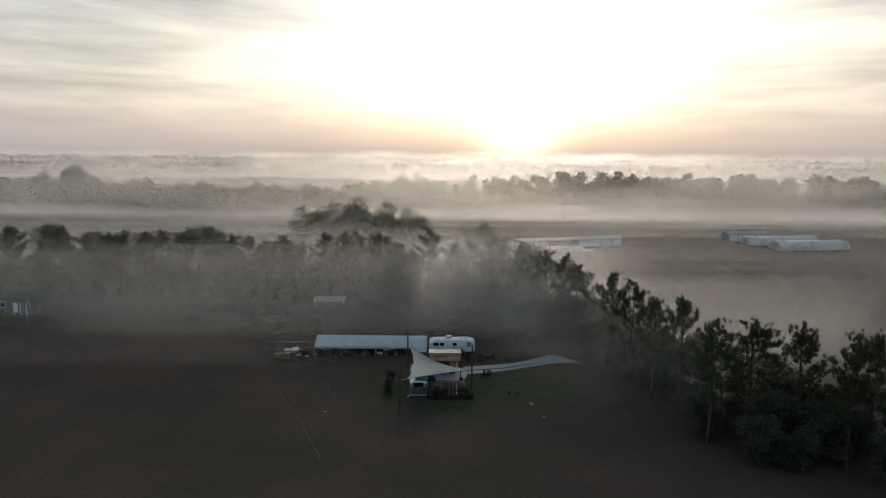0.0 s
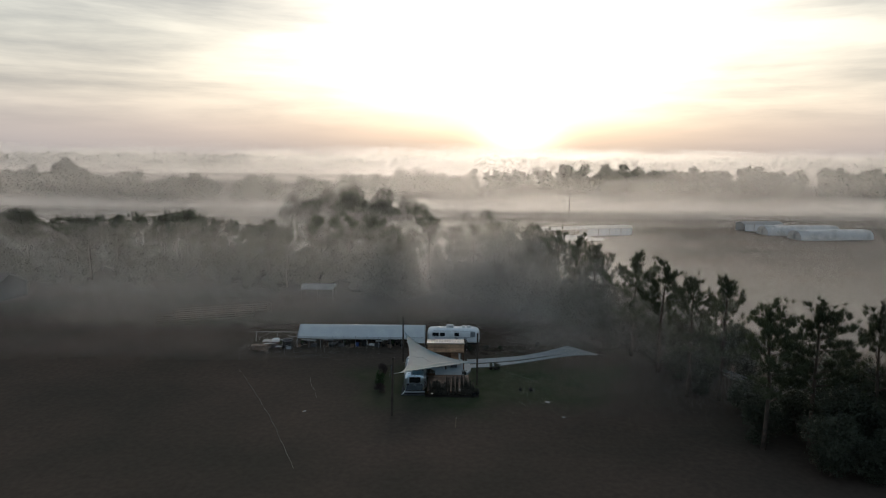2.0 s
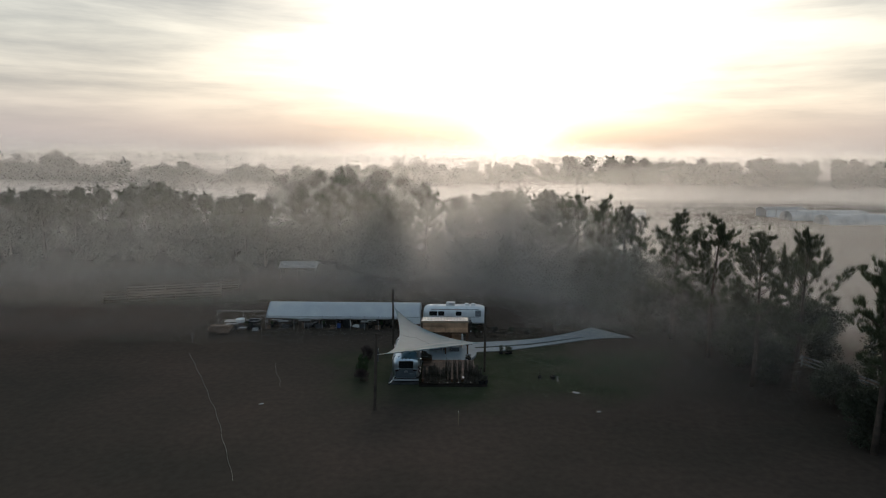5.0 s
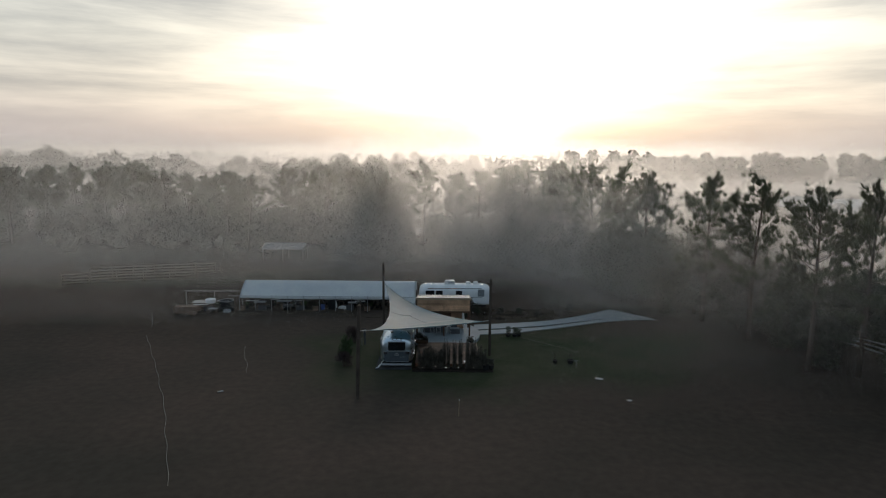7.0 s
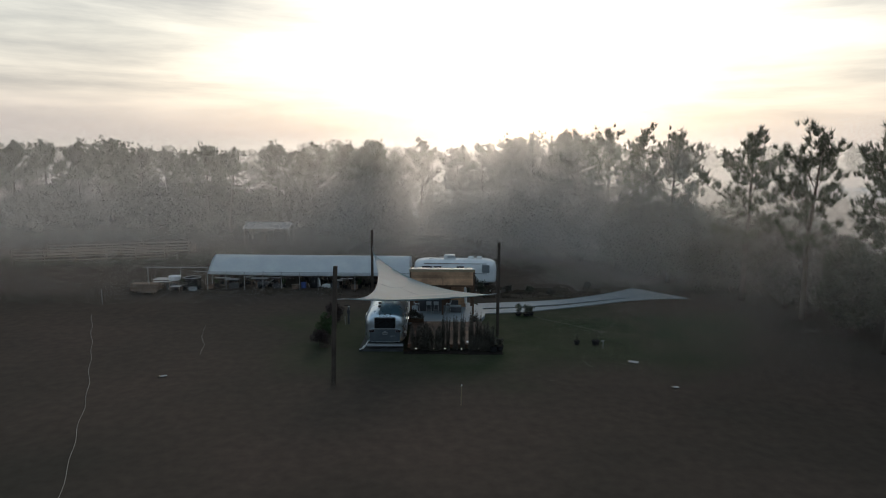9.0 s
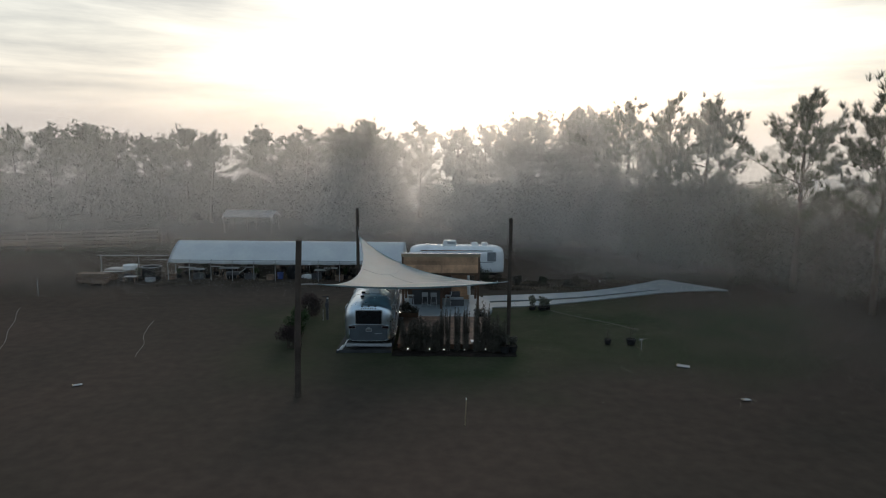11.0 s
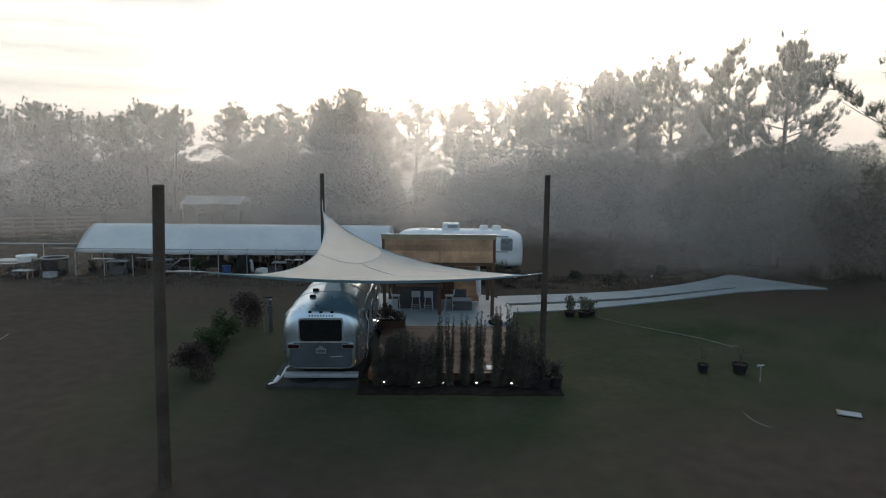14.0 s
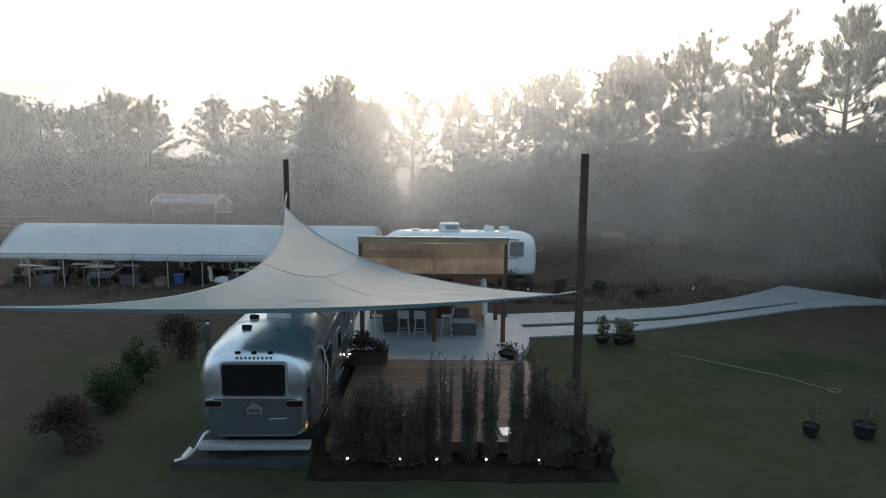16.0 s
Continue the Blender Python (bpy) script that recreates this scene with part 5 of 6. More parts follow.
potted_shrub(10.40, 110.3, 0.19, 0.55, 30, M_HEDGE, "thin shrub in black pot on the lawn", 0.24, seed=1)
potted_shrub(11.65, 110.25, 0.26, 0.60, 36, M_HEDGE, "sparse shrub in wide black pot on lawn", 0.28, seed=2)
potted_shrub(7.35, 118.3, 0.26, 0.70, 460, M_GREYLEAF, "leafy grey-green potted shrub beside the driveway", 0.18, seed=3)
potted_shrub(8.00, 118.25, 0.30, 0.66, 520, M_GREYLEAF, "leafy grey-green potted shrub beside the driveway", 0.18, seed=4)
potted_shrub(8.35, 118.45, 0.24, 0.5, 300, M_GREYLEAF, "leafy grey-green potted shrub beside the driveway", 0.17, seed=5)
potted_shrub(4.62, 108.55, 0.26, 0.55, 500, M_HEDGE, "dark potted shrub at the hedge end", 0.34, seed=6)
potted_shrub(5.05, 108.75, 0.24, 0.45, 420, M_HEDGE, "dark potted shrub at the hedge end", 0.30, seed=7)
potted_shrub(3.70, 115.75, 0.30, 0.25, 160, M_HEDGE, "low plant in dark tub on the patio", 0.32, seed=8)

planter = thing("planter_box", -0.68, 115.0, 0.25, label="timber planter box with dark leafy shrubs", category="planter")
for y in (-0.2, 0.17):
    part("side_board", boxed(-0.58, 0.58, y, y + 0.03, 0, 0.26, 0.005), M_DARKWOOD, planter)
for x in (-0.58, 0.55):
    part("end_board", boxed(x, x + 0.03, -0.168, 0.168, 0, 0.26, 0.005), M_DARKWOOD, planter)
part("soil", boxed(-0.54, 0.54, -0.165, 0.165, 0.02, 0.22), M_KERB, planter)
_rng = np.random.default_rng(77)
_v, _f = leaf_cloud(_rng, [(-0.35, 0, 0.55), (-0.05, 0, 0.5), (0.3, 0, 0.42), (-0.2, 0, 0.75)], [(0.28, 0.24, 0.30), (0.28, 0.24, 0.28), (0.28, 0.22, 0.2), (0.16, 0.16, 0.2)], 1100, 0.10, up=0.6)
raw("shrub_leaves", _v, _f, M_HEDGE, planter)

# shrubs beside the trailer
for seed, x, y, h, w, mat, label in ((61, -6.75, 109.2, 1.15, 1.3, M_PURPLE, "dark reddish rounded shrub on the lawn"), (62, -6.95, 111.5, 1.15, 1.2, M_BRIGHTLEAF, "leafy bright green shrub on the lawn"),
                                     (63, -7.1, 113.6, 1.25, 1.1, M_BRIGHTLEAF, "small green shrub on the lawn"), (64, -6.95, 116.2, 1.5, 1.45, M_PURPLE, "reddish twiggy shrub on the lawn")):
    b = bushy_tree("garden_shrub", seed, h, w, mat, label, "shrub", "shrubs beside the trailer", 0.02, 3600, 0.065, 6, core=250)
    b.matrix_basis = pose(x, y, -0.04)

# hook-up post beside the trailer
post = thing("hookup_post", -5.75, 115.3, 0.0, label="grey electric hook-up post with small lamp head", category="post")
part("post", boxed(-0.07, 0.07, -0.06, 0.06, -0.2, 1.25, 0.01), M_DARKGREY, post)
part("meter_box", boxed(-0.11, 0.11, -0.13, -0.061, 0.72, 1.05, 0.015), M_DARKGREY, post)
part("lamp_head", boxed(-0.30, 0.10, -0.09, 0.09, 1.36, 1.40, 0.012), M_BLACK, post)
part("lamp_stem", tubed([(0, 0, 1.24), (0, 0, 1.37)], 0.02, 6), M_BLACK, post)
part("lamp_glass", boxed(0.0, 0.09, -0.085, -0.06, 1.27, 1.33, 0.008), M_WHITE_PLASTIC, post)
stake = thing("marker_stake", -5.98, 115.1, 0.0, label="thin grey plastic marker stake", category="stake")
part("rod", tubed([(0, 0, -0.2), (0, 0, 0.62)], 0.012, 6), M_GREY, stake)

# hitch hose and cables on the pad
hose = thing("utility_hose", -3.6, 108.55, 0.04, label="white coiled hose and connector beside the bumper", category="hose")
part("hose", tubed([(-0.45, -0.12, 0.03), (-0.25, 0.05, 0.03), (-0.15, 0.25, 0.12), (-0.02, 0.45, 0.38), (0.1, 0.6, 0.42)], 0.03, 7), M_WHITE_PLASTIC, hose)
part("connector", tubed([(-0.30, -0.02, 0.05), (-0.16, 0.10, 0.22)], 0.06, 8), M_WHITE_PLASTIC, hose)
part("cable", tubed([(0.0, 0.4, 0.05), (0.5, 0.05, 0.02), (0.85, 0.1, 0.02), (1.0, 0.45, 0.03)], 0.014, 6), M_BLACK, hose)

# post with tap and sign on the lawn
tap = thing("water_tap_post", 11.95, 109.4, 0.0, label="grey standpipe with small tap on the lawn", category="tap")
part("pipe", tubed([(0, 0, -0.2), (0, 0, 0.5)], 0.018, 8), M_GALV, tap)
part("tap_head", tubed([(-0.09, 0, 0.49), (0.10, 0, 0.50)], 0.022, 8), M_GALV, tap)
part("tag", boxed(-0.13, -0.07, -0.01, 0.01, 0.44, 0.53, 0.005), M_GREY, tap)


def hose_line(name, pts, r, mat, label, z=0.0):
    t = thing(name, 0, 0, 0, label=label, category="hose" if "hose" in name else "rope")
    dense = []
    for (xa, ya), (xb, yb) in zip(pts, pts[1:]):
        n = max(2, int(math.hypot(xb - xa, yb - ya) / 0.5))
        for k in range(n):
            x, y = xa + (xb - xa) * k / n, ya + (yb - ya) * k / n
            x += 0.05 * math.sin(y * 2.1 + x)
            y += 0.04 * math.sin(x * 1.7)
            dense.append((x, y, ground_height(x, y) + r + 0.01 + z))
    x, y = pts[-1]
    dense.append((x, y, ground_height(x, y) + r + 0.01 + z))
    part("line", tubed(dense, r, 6), mat, t)


loop = [(12.85 + 0.17 * math.cos(a), 113.45 + 0.15 * math.sin(a)) for a in map(float, np.linspace(2.6, 8.3, 10))]
hose_line("garden_hose", [(8.55, 118.1), (9.6, 116.9), (10.8, 115.7), (12.0, 114.5)] + loop, 0.010, M_HOSE, "pale garden hose lying across the lawn")
hose_line("garden_hose", [(-16.1, 114.4), (-15.95, 113.2), (-15.4, 111.6), (-14.6, 109.6), (-14.0, 107.4)], 0.010, M_HOSE, "pale garden hose lying in the meadow")
hose_line("garden_hose", [(-26.3, 117.6), (-22, 109.5), (-18.1, 101.8), (-16.6, 98.6), (-15.4, 95.8), (-13.9, 92.4), (-12.8, 89.8)], 0.012, M_HOSE, "pale water pipe lying across the meadow")
hose_line("garden_hose", [(10.1, 106.6), (10.15, 106.1), (10.4, 105.6)], 0.009, M_HOSE, "short pale hose end lying in the grass")
hose_line("guide_rope", [(-3.4, 195), (3.0, 176), (5.8, 164)], 0.03, M_HOSE, "pale rope line lying across the field")


def scrap_board(x, y, w, l, rz, label):
    t = thing("loose_board", x, y, ground_height(x, y) + 0.05, rz, label, "board", "loose boards")
    part("sheet", boxed(-w / 2, w / 2, -l / 2, l / 2, -0.012, 0.012, 0.004), M_GREY, t)
    part("batten", boxed(-w / 2, -w / 2 + 0.05, -l / 2, l / 2, 0.013, 0.04), M_TRIMWOOD, t)


scrap_board(13.15, 106.55, 0.62, 0.36, -25, "pale weathered board lying on the lawn")
scrap_board(14.2, 102.1, 0.36, 0.22, 10, "small pale board lying on the lawn")
scrap_board(-14.6, 103.2, 0.4, 0.2, 30, "small pale board lying in the meadow")
rod = thing("marker_stake", 2.26, 99.3, 0.0, label="slim pale marker stake standing in the lawn", category="stake")
part("rod", tubed([(0, 0, -0.2), (0.03, 0, 0.95)], 0.017, 6), M_TRIMWOOD, rod)
part("tip", tubed([(0.03, 0, 0.951), (0.032, 0, 1.02)], 0.022, 6), M_WHITE_PLASTIC, rod)
rod = thing("marker_stake", -27.4, 121.4, 0.0, label="slim grey marker stake standing in the meadow", category="stake")
part("rod", tubed([(0, 0, -0.2), (0.0, 0, 1.2)], 0.018, 6), M_GALV, rod)

# ------------------------------------------------------------------ yard beside and below the hoop house


def lumber_stack(x, y, rz, n, w, l, label):
    t = thing("lumber_stack", x, y, 0.0, rz, label, "lumber", "lumber stacks")
    rng = random.Random(int(x * 7))
    for k in range(n):
        for j in range(3):
            o = rng.uniform(-0.12, 0.12)
            part("board", boxed(-l / 2 + o, l / 2 + o, (j - 1.5) * w / 3, (j - 0.5) * w / 3 - 0.02, 0.1 + k * 0.11, 0.19 + k * 0.11, 0.006), M_STACK, t)
    for o in (-l * 0.35, l * 0.35):
        part("bearer", boxed(o - 0.05, o + 0.05, -w / 2, w / 2, -0.05, 0.098), M_STACK, t)


lumber_stack(-25.9, 126.2, 4, 6, 0.9, 2.3, "weathered reddish boards stacked on bearers")
lumber_stack(-25.2, 125.3, 6, 1, 0.5, 1.3, "low stack of pale boards on bearers")


def potting_table(x, y, w, d, h, label, top=None):
    t = thing("work_table", x, y, 0.0, 0, label, "table", "work tables")
    part("tabletop", boxed(-w / 2, w / 2, -d / 2, d / 2, h - 0.04, h, 0.006), top or M_GALV, t)
    for a in (-w / 2 + 0.05, w / 2 - 0.05):
        for b in (-d / 2 + 0.05, d / 2 - 0.05):
            part("leg", boxed(a - 0.03, a + 0.03, b - 0.03, b + 0.03, -0.1, h - 0.042), M_STACK, t)


def tub(x, y, r, h, label, mat, z=0.0, rim=None):
    t = thing("tub", x, y, z, 0, label, "tub", "tubs")
    bm = bmesh.new()
    rings = [[bm.verts.new((q * math.cos(k * math.pi / 10), q * math.sin(k * math.pi / 10), zz)) for k in range(20)] for q, zz in ((r * 0.94, -0.03), (r, h * 0.95), (r * 0.93, h * 0.95), (r * 0.88, h * 0.7))]
    for a, b in zip(rings, rings[1:]):
        for k in range(20):
            bm.faces.new((a[k], a[(k + 1) % 20], b[(k + 1) % 20], b[k]))
    bm.faces.new(rings[-1])
    part("body", bm, mat, t)
    part("rim", tubed([(r * math.cos(a), r * math.sin(a), h) for a in map(float, np.linspace(0, 2 * math.pi, 21))], 0.035, 6), rim or M_WHITE_PLASTIC, t, "pale rolled rim")


def lumpy(name, x, y, w, d, h, mat, label, category, seed):
    """A heap or covered bundle with an uneven surface."""
    t = thing(name, x, y, 0.0, seed * 40, label, category)
    bm = bmesh.new()
    bmesh.ops.create_icosphere(bm, subdivisions=3, radius=1.0)
    for v in bm.verts:
        k = 1 + 0.28 * noise.noise(v.co * 1.9 + Vector((seed, 0, 0)))
        v.co = Vector((v.co.x * w / 2 * k, v.co.y * d / 2 * k, max(-0.05, v.co.z * h * k)))
    part("cover", bm, mat, t, smooth=True)


potting_table(-24.9, 128.6, 2.2, 1.2, 0.72, "wide pale metal-topped work table")
potting_table(-23.2, 126.5, 0.9, 0.6, 0.45, "low pale work bench")
potting_table(-18.9, 129.2, 1.3, 0.8, 0.62, "dull metal-topped nursery bench", M_GREY)
potting_table(-16.3, 129.4, 1.6, 0.8, 0.70, "dull metal-topped nursery bench", M_GREY)
potting_table(-8.6, 129.3, 1.3, 0.8, 0.60, "pale slatted nursery bench", M_GALV)
tub(-22.3, 128.2, 0.75, 0.95, "large dark round water tub with grey rim", M_BLACK, rim=M_GREY)
tub(-24.0, 128.2, 0.55, 0.32, "white round tub on the table", M_WHITE_PLASTIC, 0.722)
tub(-11.9, 128.5, 0.24, 0.45, "blue plastic tub below the hoop house", M_BLUE, rim=M_BLUE)
lumpy("covered_machine", -11.0, 129.0, 1.2, 0.9, 1.0, M_BLACK, "dark covered garden machine below the hoop house", "machine", 3)
lumpy("plastic_bundle", -9.75, 128.9, 1.1, 0.5, 0.30, M_WHITE_PLASTIC, "crumpled white plastic bundle", "bundle", 4)
lumpy("plastic_bundle", -10.7, 129.3, 0.5, 0.4, 0.75, M_WHITE_PLASTIC, "crumpled white plastic bundle", "bundle", 5)
lumpy("soil_heap", -13.2, 130.0, 2.4, 1.6, 0.7, M_KERB, "dark heap of potting soil", "heap", 6)
for i, (x, y) in enumerate(((-20.2, 128.6), (-19.6, 129.6), (-17.9, 128.7), (-17.2, 129.8), (-15.2, 128.8), (-14.6, 129.7), (-13.9, 128.7), (-8.0, 128.5), (-7.3, 129.3), (-6.6, 128.6), (-6.0, 129.4), (-5.4, 128.7), (-23.1, 127.6), (-22.8, 127.0), (-21.5, 127.5))):
    potted_shrub(x, y, 0.24, 0.45 + 0.25 * ((i * 7) % 5) / 5, 260, M_HEDGE if i % 3 else M_BRIGHTLEAF, "nursery plant in a black pot", 0.26, seed=20 + i)
_r = random.Random(4)
for i in range(26):
    x = -20.0 + i * 0.62 + _r.uniform(-0.2, 0.2)
    potted_shrub(x, 130.2 + _r.uniform(-0.5, 1.4), 0.22, 0.5 + _r.uniform(0, 0.5), 240, M_HEDGE if i % 4 else M_PURPLE, "nursery plant in a black pot", 0.26, seed=60 + i)


def crate(x, y, w, d, h, rz, mat, label):
    t = thing("slatted_crate", x, y, 0.0, rz, label, "crate", "crates")
    for k in range(3):
        z = 0.02 + k * h / 3
        for sy in (-d / 2, d / 2 - 0.02):
            part("slat", boxed(-w / 2, w / 2, sy, sy + 0.02, z, z + h / 3 - 0.03), mat, t)
        for sx in (-w / 2, w / 2 - 0.02):
            part("end_slat", boxed(sx, sx + 0.02, -d / 2 + 0.021, d / 2 - 0.021, z, z + h / 3 - 0.03), mat, t)
    part("bottom", boxed(-w / 2 + 0.022, w / 2 - 0.022, -d / 2 + 0.022, d / 2 - 0.022, -0.03, 0.02), mat, t)


for i, (x, y, w, h, m) in enumerate(((-20.6, 127.9, 0.6, 0.35, M_STACK), (-18.4, 128.1, 0.8, 0.45, M_DARKGREY), (-16.0, 128.2, 0.6, 0.5, M_STACK), (-14.3, 128.3, 0.9, 0.4, M_DARKGREY), (-12.6, 128.0, 0.5, 0.4, M_STACK),
                                    (-8.9, 128.3, 0.8, 0.5, M_DARKGREY), (-7.0, 128.0, 0.6, 0.4, M_STACK), (-23.9, 127.2, 0.9, 0.5, M_DARKGREY), (-25.3, 127.6, 0.8, 0.4, M_STACK), (-21.8, 126.8, 0.6, 0.3, M_GREY))):
    crate(x, y, w, 0.5, h, (i * 23) % 40 - 20, m, "slatted crate on the ground near the nursery benches")
for i, (x, y, l, m) in enumerate(((-19.7, 129.0, 1.4, M_GALV), (-17.4, 129.6, 1.0, M_GALV), (-14.9, 129.3, 1.2, M_GREY), (-7.9, 129.2, 1.1, M_WHITE), (-24.6, 126.9, 1.6, M_GALV), (-22.9, 128.9, 1.3, M_GREY))):
    t = thing("trestle_shelf", x, y, 0.0, i * 3 - 6, "narrow pale plant shelf on trestle legs", "shelf", "plant shelves")
    part("plank", boxed(-l / 2, l / 2, -0.16, 0.16, 0.74, 0.78, 0.006), m, t)
    for sx in (-l * 0.38, l * 0.38):
        part("trestle", tubed([(sx, -0.2, -0.05), (sx, 0, 0.735), (sx, 0.2, -0.05)], 0.02, 5), M_STACK, t)
cart = thing("hand_cart", -15.6, 127.9, 0.0, 15, "dark two-wheeled hand cart by the hoop house", "cart")
part("tray", boxed(-0.5, 0.5, -0.3, 0.3, 0.38, 0.62, 0.03), M_DARKGREY, cart)
part("handle", tubed([(0.5, -0.2, 0.5), (1.0, -0.2, 0.85), (1.0, 0.2, 0.85), (0.5, 0.2, 0.5)], 0.016, 6), M_GALV, cart)
wheel(cart, -0.1, 0.0, 0.22, 0.70)
# extra dark pots added along the back to darken the view under the cover
_r = random.Random(9)
for i in range(44):
    x, y = -20.3 + i * 0.42 + _r.uniform(-0.2, 0.2), 131.6 + _r.uniform(-0.4, 1.5)
    potted_shrub(x, y, 0.26, 0.6 + _r.uniform(0, 0.45), 260, M_HEDGE if i % 3 else M_LEAF, "nursery plant in a black pot", 0.28, seed=120 + i, leaf=0.14)
rail = thing("pipe_rail", -24.6, 130.6, 0.0, 0, "long galvanised pipe on short posts", "rail")
part("rail", tubed([(-3.3, 0, 1.45), (3.4, 0, 1.5)], 0.035, 6), M_GALV, rail)
for x in (-3.0, 0.2, 3.3):
    part("post", tubed([(x, 0, -0.2), (x, 0, 1.46)], 0.03, 6), M_GALV, rail)


def rail_fence(x0, y0, x1, y1, bays, h, rails, mat, label, tilt=0.0, thick=0.05):
    t = thing("rail_fence", x0, y0, 0.0, math.degrees(math.atan2(y1 - y0, x1 - x0)), label, "fence", "fences")
    L = math.hypot(x1 - x0, y1 - y0)
    for k in range(bays + 1):
        x = L * k / bays
        part("post", boxed(x - 0.05, x + 0.05, -0.05, 0.05, -0.3, h + 0.1, 0.008), mat, t)
    for r in range(rails):
        z = h * (r + 0.75) / rails
        for k in range(bays):
            d = tilt * (((k * 5 + r * 3) % 4) - 1.5)
            part("rail", moved(boxed(0.055, L / bays - 0.055, -thick / 2, thick / 2, -0.06, 0.06, 0.006), L * k / bays, 0, z, 0, d, 0), mat, t)
    return t


rail_fence(2.0, 200.5, 3.9, 200.4, 1, 1.35, 3, M_WHITE, "white three-rail fence panel by the gateway")
rail_fence(-4.4, 194.6, -3.0, 196.5, 1, 1.5, 4, M_WHITE, "white rail gate standing open at the field edge")
rail_fence(31.4, 133.2, 33.5, 130.9, 1, 1.2, 3, M_WHITE, "worn white rail fence below the trees", 1.5)
rail_fence(24.0, 152.2, 25.4, 151.6, 1, 1.2, 3, M_WHITE, "worn white rail fence below the trees", 1.5)
rail_fence(36.1, 120.5, 41.3, 106.3, 5, 1.1, 3, M_GREY, "worn grey rail fence beside the trees", 1.0)
for x, y, n, c in ((-47, 140, 5, 0), (-46, 145, 6, 1)):
    rail_fence(x, y, x + 15, y + 5, n, 1.5, 4, M_STACK, "weathered timber rail fence around the paddock", 0.5)
for k in range(4):
    x, y = -40.5 + k * 3.3, 149.5 + k * 0.5
    b = thing("paddock_stake", x, y, 0, label="short weathered stake standing in the paddock", category="stake", group="paddock stakes")
    part("pole", tubed([(0, 0, -0.1), (0.05, 0, 1.0)], 0.05, 6), M_STACK, b)


# ------------------------------------------------------------------ carport shed
def gable_shed(x, y, w, d, eave, ridge, rz, label, roof_mat, wall=False, name="carport_shed", posts=4):
    t = thing(name, x, y, 0.0, rz, label, "shed")
    bm = bmesh.new()
    prof = [(-d / 2 - 0.15, eave - 0.08), (-d / 2, eave), (0, ridge), (d / 2, eave), (d / 2 + 0.15, eave - 0.08)]
    n = int(w / 0.3)
    rows = [[bm.verts.new((-w / 2 + w * k / n, yy, zz + (0.025 if k % 2 else 0))) for yy, zz in prof] for k in range(n + 1)]
    for a, b in zip(rows, rows[1:]):
        for j in range(len(prof) - 1):
            bm.faces.new((a[j], b[j], b[j + 1], a[j + 1]))
    bmesh.ops.solidify(bm, geom=bm.faces[:], thickness=0.03)
    part("roof", bm, roof_mat, t)
    for sx in (-w / 2 - 0.04, w / 2 + 0.04):
        part("gable_trim", tubed([(sx, -d / 2 - 0.1, eave - 0.55), (sx, -d / 2, eave), (sx, 0, ridge + 0.02), (sx, d / 2, eave), (sx, d / 2 + 0.1, eave - 0.5)], 0.055, 6), M_WHITE, t, "white gable trim")
    for k in range(posts):
        for yy in (-d / 2 + 0.08, d / 2 - 0.08):
            xx = -w / 2 + 0.1 + (w - 0.2) * k / (posts - 1)
            part("post", boxed(xx - 0.05, xx + 0.05, yy - 0.05, yy + 0.05, -0.3, eave - 0.03), M_STACK, t)
    if wall:
        for yy in (-d / 2 + 0.16, d / 2 - 0.16):
            part("wall", boxed(-w / 2 + 0.1, w / 2 - 0.1, yy - 0.03, yy + 0.03, -0.2, eave - 0.05), M_KERB if name == "carport_shed" else M_WHITE, t)
    return t


gable_shed(-23.9, 162.2, 6.3, 4.2, 2.05, 2.72, 0, "long low carport with dull ribbed metal roof", M_SHEDROOF, posts=3)


# ------------------------------------------------------------------ farm buildings in the field
def tunnel(x, y, L, w, h, rz, label):
    t = thing("poly_tunnel", x, y, 0.0, rz, label, "greenhouse", "field greenhouses")
    bm = bmesh.new()
    n = 24
    rows = []
    for i in range(n + 1):
        xx = -L / 2 + L * i / n
        s = 1.0 if 0 < i < n else 0.96
        rows.append([bm.verts.new((xx, -w / 2 * math.cos(a) * s, -0.1 + (h * s + 0.04 * (i % 2)) * math.sin(a) ** 0.7)) for a in map(float, np.linspace(0, math.pi, 15))])
    for a, b in zip(rows, rows[1:]):
        for k in range(14):
            bm.faces.new((a[k], b[k], b[k + 1], a[k + 1]))
    part("cover", bm, M_TUNNEL, t, smooth=True)
    for sx in (-L / 2, L / 2):
        e = bmesh.new()
        e.faces.new([e.verts.new((sx, -w / 2 * math.cos(a) * 0.95, -0.1 + h * 0.95 * math.sin(a) ** 0.7)) for a in map(float, np.linspace(0, math.pi, 15))])
        bmesh.ops.solidify(e, geom=e.faces[:], thickness=0.02)
        part("end_wall", e, M_TUNNEL, t)
        part("end_door", boxed(sx - 0.05, sx + 0.05, -0.7, 0.7, 0, 2.1, 0.01), M_GREY, t, "grey end door")
    return t


tunnel(133.9, 277.5, 29, 7.5, 3.4, 7, "long white arched greenhouse standing in mist")
tunnel(138.3, 264.3, 28.5, 7.5, 3.4, 9, "long white arched greenhouse standing in mist")
gable_shed(125.4, 290.5, 16.6, 6, 2.7, 3.5, 9, "white barn with metal roof in misty field", M_ROOF, True, "field_barn", 5)
gable_shed(40.4, 265.8, 22.5, 6, 2.5, 3.3, 16, "long low farm shed with pale metal roof", M_ROOF, False, "farm_shed", 6)
gable_shed(60.3, 271.5, 18.5, 6, 2.6, 3.4, 16, "white-walled farm shed with pale metal roof", M_ROOF, True, "farm_shed", 5)
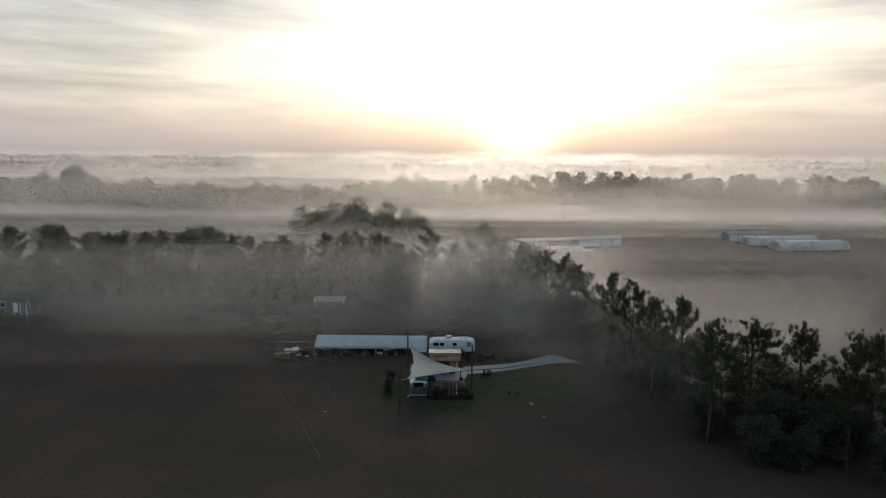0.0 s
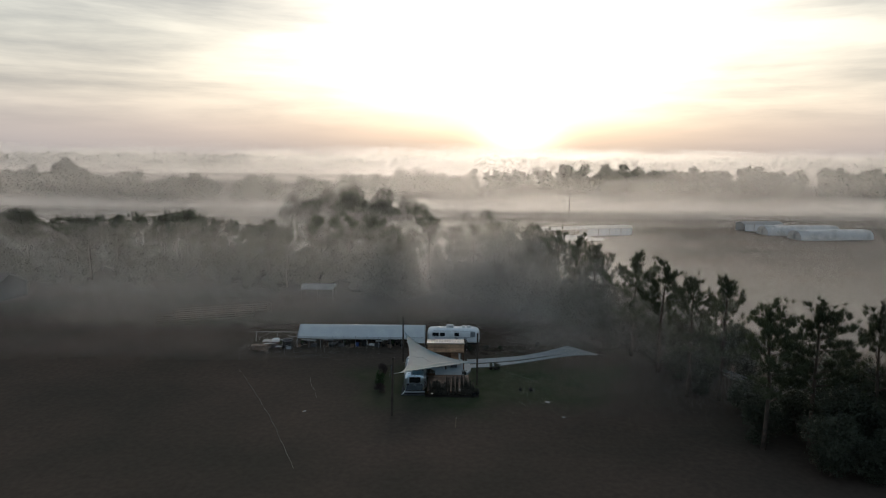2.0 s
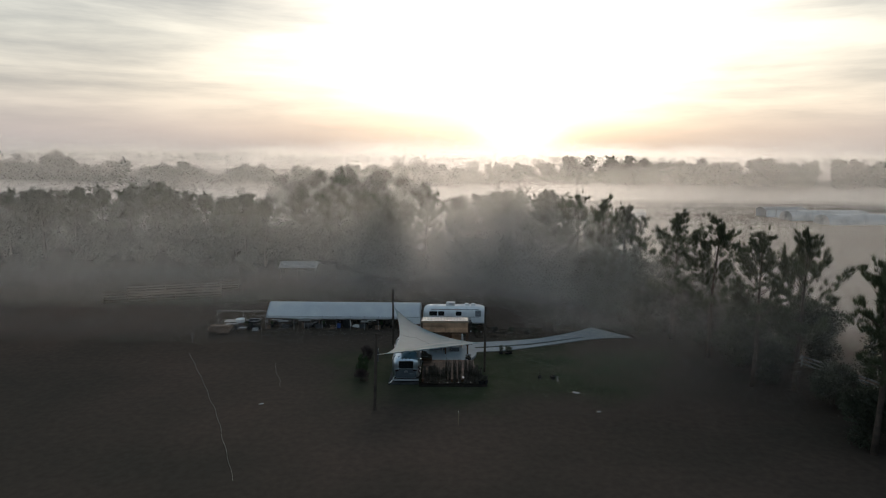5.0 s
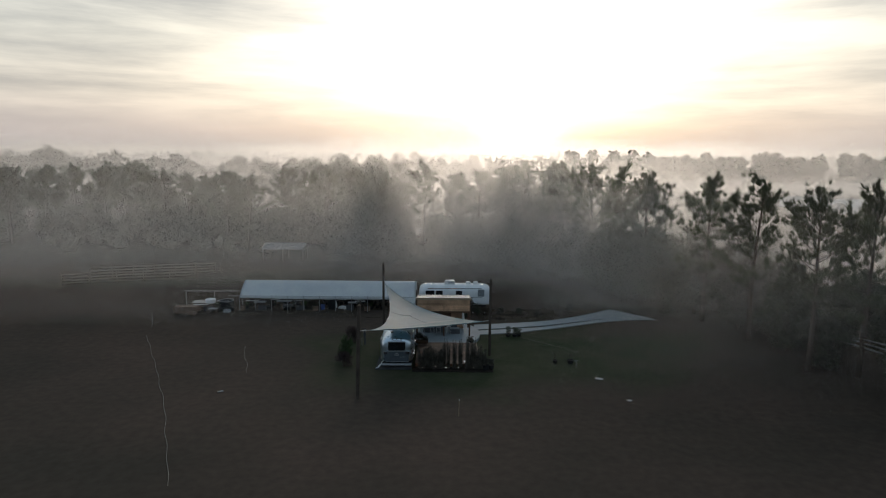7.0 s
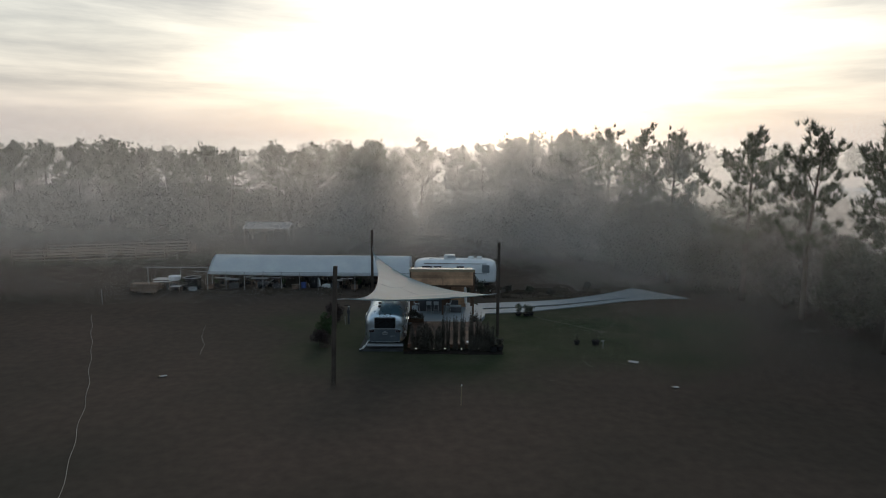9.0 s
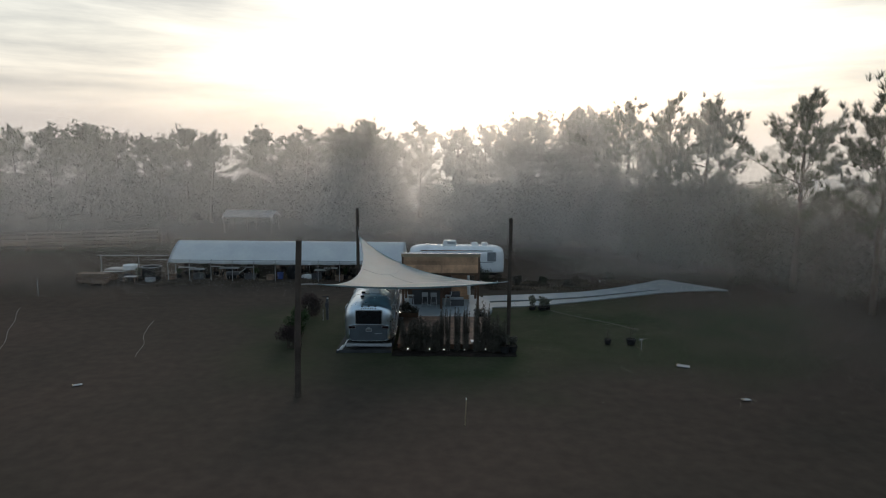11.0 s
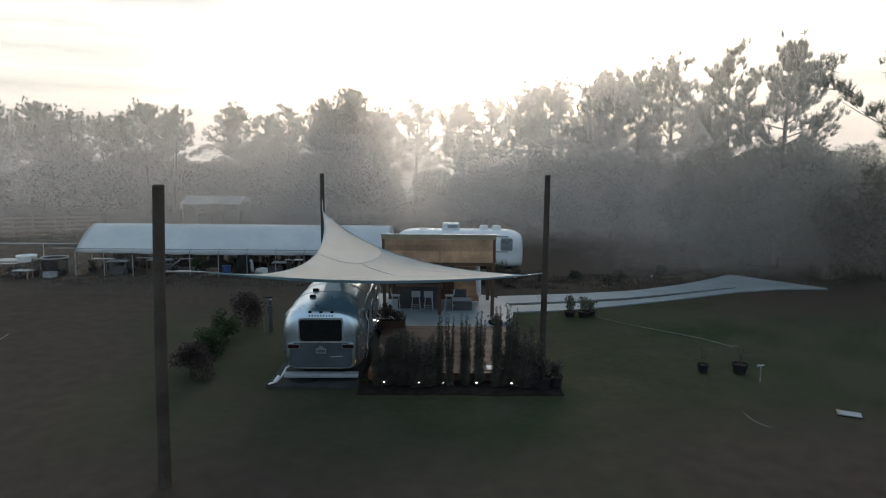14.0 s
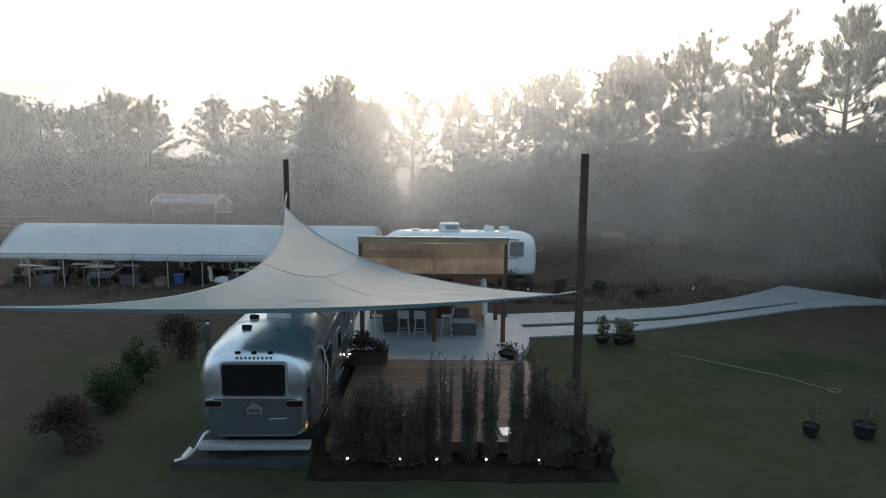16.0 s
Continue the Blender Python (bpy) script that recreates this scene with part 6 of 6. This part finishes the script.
gable_shed(43.0, 247.0, 12.6, 4, 2.0, 2.6, 12, "low open farm shed with pale metal roof", M_ROOF, False, "farm_shed", 4)
gable_shed(45.7, 240.6, 12.2, 4, 2.0, 2.6, 4, "low open farm shed with pale metal roof", M_ROOF, False, "farm_shed", 4)


def power_pole(x, y, h):
    t = thing("power_pole", x, y, 0, label="thin timber power pole in the misty field", category="pole", group="power poles")
    part("post", tubed([(0, 0, -0.5), (0, 0, h)], [0.16, 0.11], 8), M_POLE, t)
    part("crossarm", boxed(-1.0, 1.0, -0.06, 0.06, h - 0.9, h - 0.75), M_POLE, t)
    for s in (-0.9, 0, 0.9):
        part("insulator", tubed([(s, 0, h - 0.748), (s, 0, h - 0.55)], 0.05, 6), M_GREY, t)


power_pole(-1.0, 203, 12.5)
power_pole(58, 330, 12)
power_pole(33, 380, 11)


# ------------------------------------------------------------------ house half hidden at the meadow edge
def small_house(x, y, rz):
    t = thing("house", x, y, 0.0, rz, "dim single-storey house with grey roof among trees", "house")
    w, d, e, r = 11.0, 7.5, 2.8, 5.0
    for a in (-d / 2, d / 2 - 0.2):
        part("wall", boxed(-w / 2, w / 2, a, a + 0.2, -0.2, e), M_HOUSEWALL, t)
    for a in (-w / 2, w / 2 - 0.2):
        part("wall", boxed(a, a + 0.2, -d / 2 + 0.201, d / 2 - 0.201, -0.2, e), M_HOUSEWALL, t)
    bm = bmesh.new()
    pr = [(-d / 2 - 0.4, e - 0.15), (0, r), (d / 2 + 0.4, e - 0.15)]
    va = [bm.verts.new((-w / 2 - 0.3, yy, zz)) for yy, zz in pr]
    vb = [bm.verts.new((w / 2 + 0.3, yy, zz)) for yy, zz in pr]
    for j in range(2):
        bm.faces.new((va[j], vb[j], vb[j + 1], va[j + 1]))
    bmesh.ops.solidify(bm, geom=bm.faces[:], thickness=0.12)
    part("roof", bm, M_BLUEROOF, t, "bluish grey metal roof")
    for sx in (-w / 2 + 0.1, w / 2 - 0.1):
        g = bmesh.new()
        g.faces.new([g.verts.new((sx, yy, zz)) for yy, zz in ((-d / 2 + 0.1, e), (d / 2 - 0.1, e), (0, r - 0.25))])
        bmesh.ops.solidify(g, geom=g.faces[:], thickness=0.1)
        part("gable", g, M_HOUSEWALL, t)
    for xx in (-3.2, 3.0):
        win = part("window", boxed(xx - 0.6, xx + 0.6, -d / 2 - 0.06, -d / 2 - 0.003, 0.9, 2.2), M_WHITE, t, "white framed window")
        part("pane", boxed(xx - 0.5, xx + 0.5, -d / 2 - 0.08, -d / 2 - 0.062, 1.0, 2.1), M_GLASS, win)
    part("door", boxed(-0.5, 0.5, -d / 2 - 0.06, -d / 2 - 0.003, 0, 2.05), M_WHITE, t, "white front door")
    for k in range(3):
        part("porch_post", boxed(1.0 + k * 1.6, 1.12 + k * 1.6, -d / 2 - 1.6, -d / 2 - 1.48, -0.2, 2.4), M_WHITE, t, "white porch post")


small_house(-88.5, 159.5, -12)

# planted bed between the white trailer and the driveway
BED = [(2.95, 126.7, 2.0, 0.9), (3.5, 126.4, 1.7, 1.0), (4.2, 126.8, 2.1, 0.8), (4.9, 126.4, 1.3, 0.9), (5.8, 126.9, 0.9, 0.8), (7.3, 127.0, 0.7, 0.8), (9.4, 127.2, 0.6, 0.7),
       (12.0, 127.4, 0.6, 0.8), (15.2, 129.2, 0.7, 0.8), (3.6, 125.2, 0.7, 0.8), (5.2, 125.0, 0.5, 0.7), (11.2, 126.2, 0.5, 0.6)]
for i, (x, y, h, w) in enumerate(BED):
    b = bushy_tree("garden_shrub", 80 + i, h, w, (M_LEAF, M_DRYWEED, M_HEDGE)[i % 3], "small brownish shrub in the garden bed", "shrub", "garden bed shrubs", 0.03, 1100, 0.09, 4)
    b.matrix_basis = pose(x, y, -0.04)


def weeds(seed, x0, x1, y0, y1, count, h, mat, label, clear=None):
    """Thin upright blades and dry stalks scattered over a bed, thicker in drifts."""
    rng = np.random.default_rng(seed)
    x, y = rng.uniform(x0, x1, count * 2), rng.uniform(y0, y1, count * 2)
    d = np.array([noise.noise((float(a) * 0.6, float(b) * 0.6, seed)) for a, b in zip(x, y)])
    keep = d + rng.normal(size=len(d)) * 0.15 > -0.05
    if clear:                       # keep off the driveway
        keep &= np.array([b > along(clear, float(a)) + 0.35 for a, b in zip(x, y)])
    x, y, d = x[keep], y[keep], d[keep]
    n = len(x)
    z = np.array([ground_height(float(a), float(b)) for a, b in zip(x, y)])
    hh = h * (0.35 + 0.5 * rng.random(n) + 0.5 * np.clip(d, 0, 1))
    a = rng.uniform(0, 6.28, n)
    lean = rng.normal(size=(n, 2)) * 0.25 * hh[:, None]
    w = 0.012 + 0.02 * rng.random(n)
    p = np.stack([x, y, z - 0.02], 1)
    side = np.stack([np.cos(a) * w, np.sin(a) * w, np.zeros(n)], 1)
    tip = p + np.concatenate([lean, hh[:, None]], 1)
    mid = p + np.concatenate([lean * 0.35, hh[:, None] * 0.55], 1)
    v = np.stack([p - side, p + side, mid + side * 1.3, tip, mid - side * 1.3], 1).reshape(-1, 3)
    tagged(raw("weeds", v, np.arange(n * 5).reshape(-1, 5), mat), label, "weeds", kind="stuff")


weeds(3, 2.6, 17.5, 124.6, 129.2, 4500, 0.22, M_DRYWEED, "brown dry weeds and stalks in the garden bed", UPP)
weeds(5, -21, -2, 124.8, 133.5, 5000, 0.20, M_DRYWEED, "trampled dry weeds round the hoop house")
for i, (x, y, z) in enumerate(((4.35, 125.4, 0.45), (5.6, 125.5, 0.4), (3.4, 125.6, 0.4), (13.8, 126.7, 0.30))):
    m = thing("plant_marker", x, y, 0, label="small white plant marker on a stick", category="marker", group="plant markers")
    part("stick", tubed([(0, 0, -0.1), (0, 0, z)], 0.007, 5), M_STACK, m)
    part("tag", boxed(-0.04, 0.04, -0.006, 0.006, z, z + 0.11, 0.003), M_WHITE_PLASTIC, m)
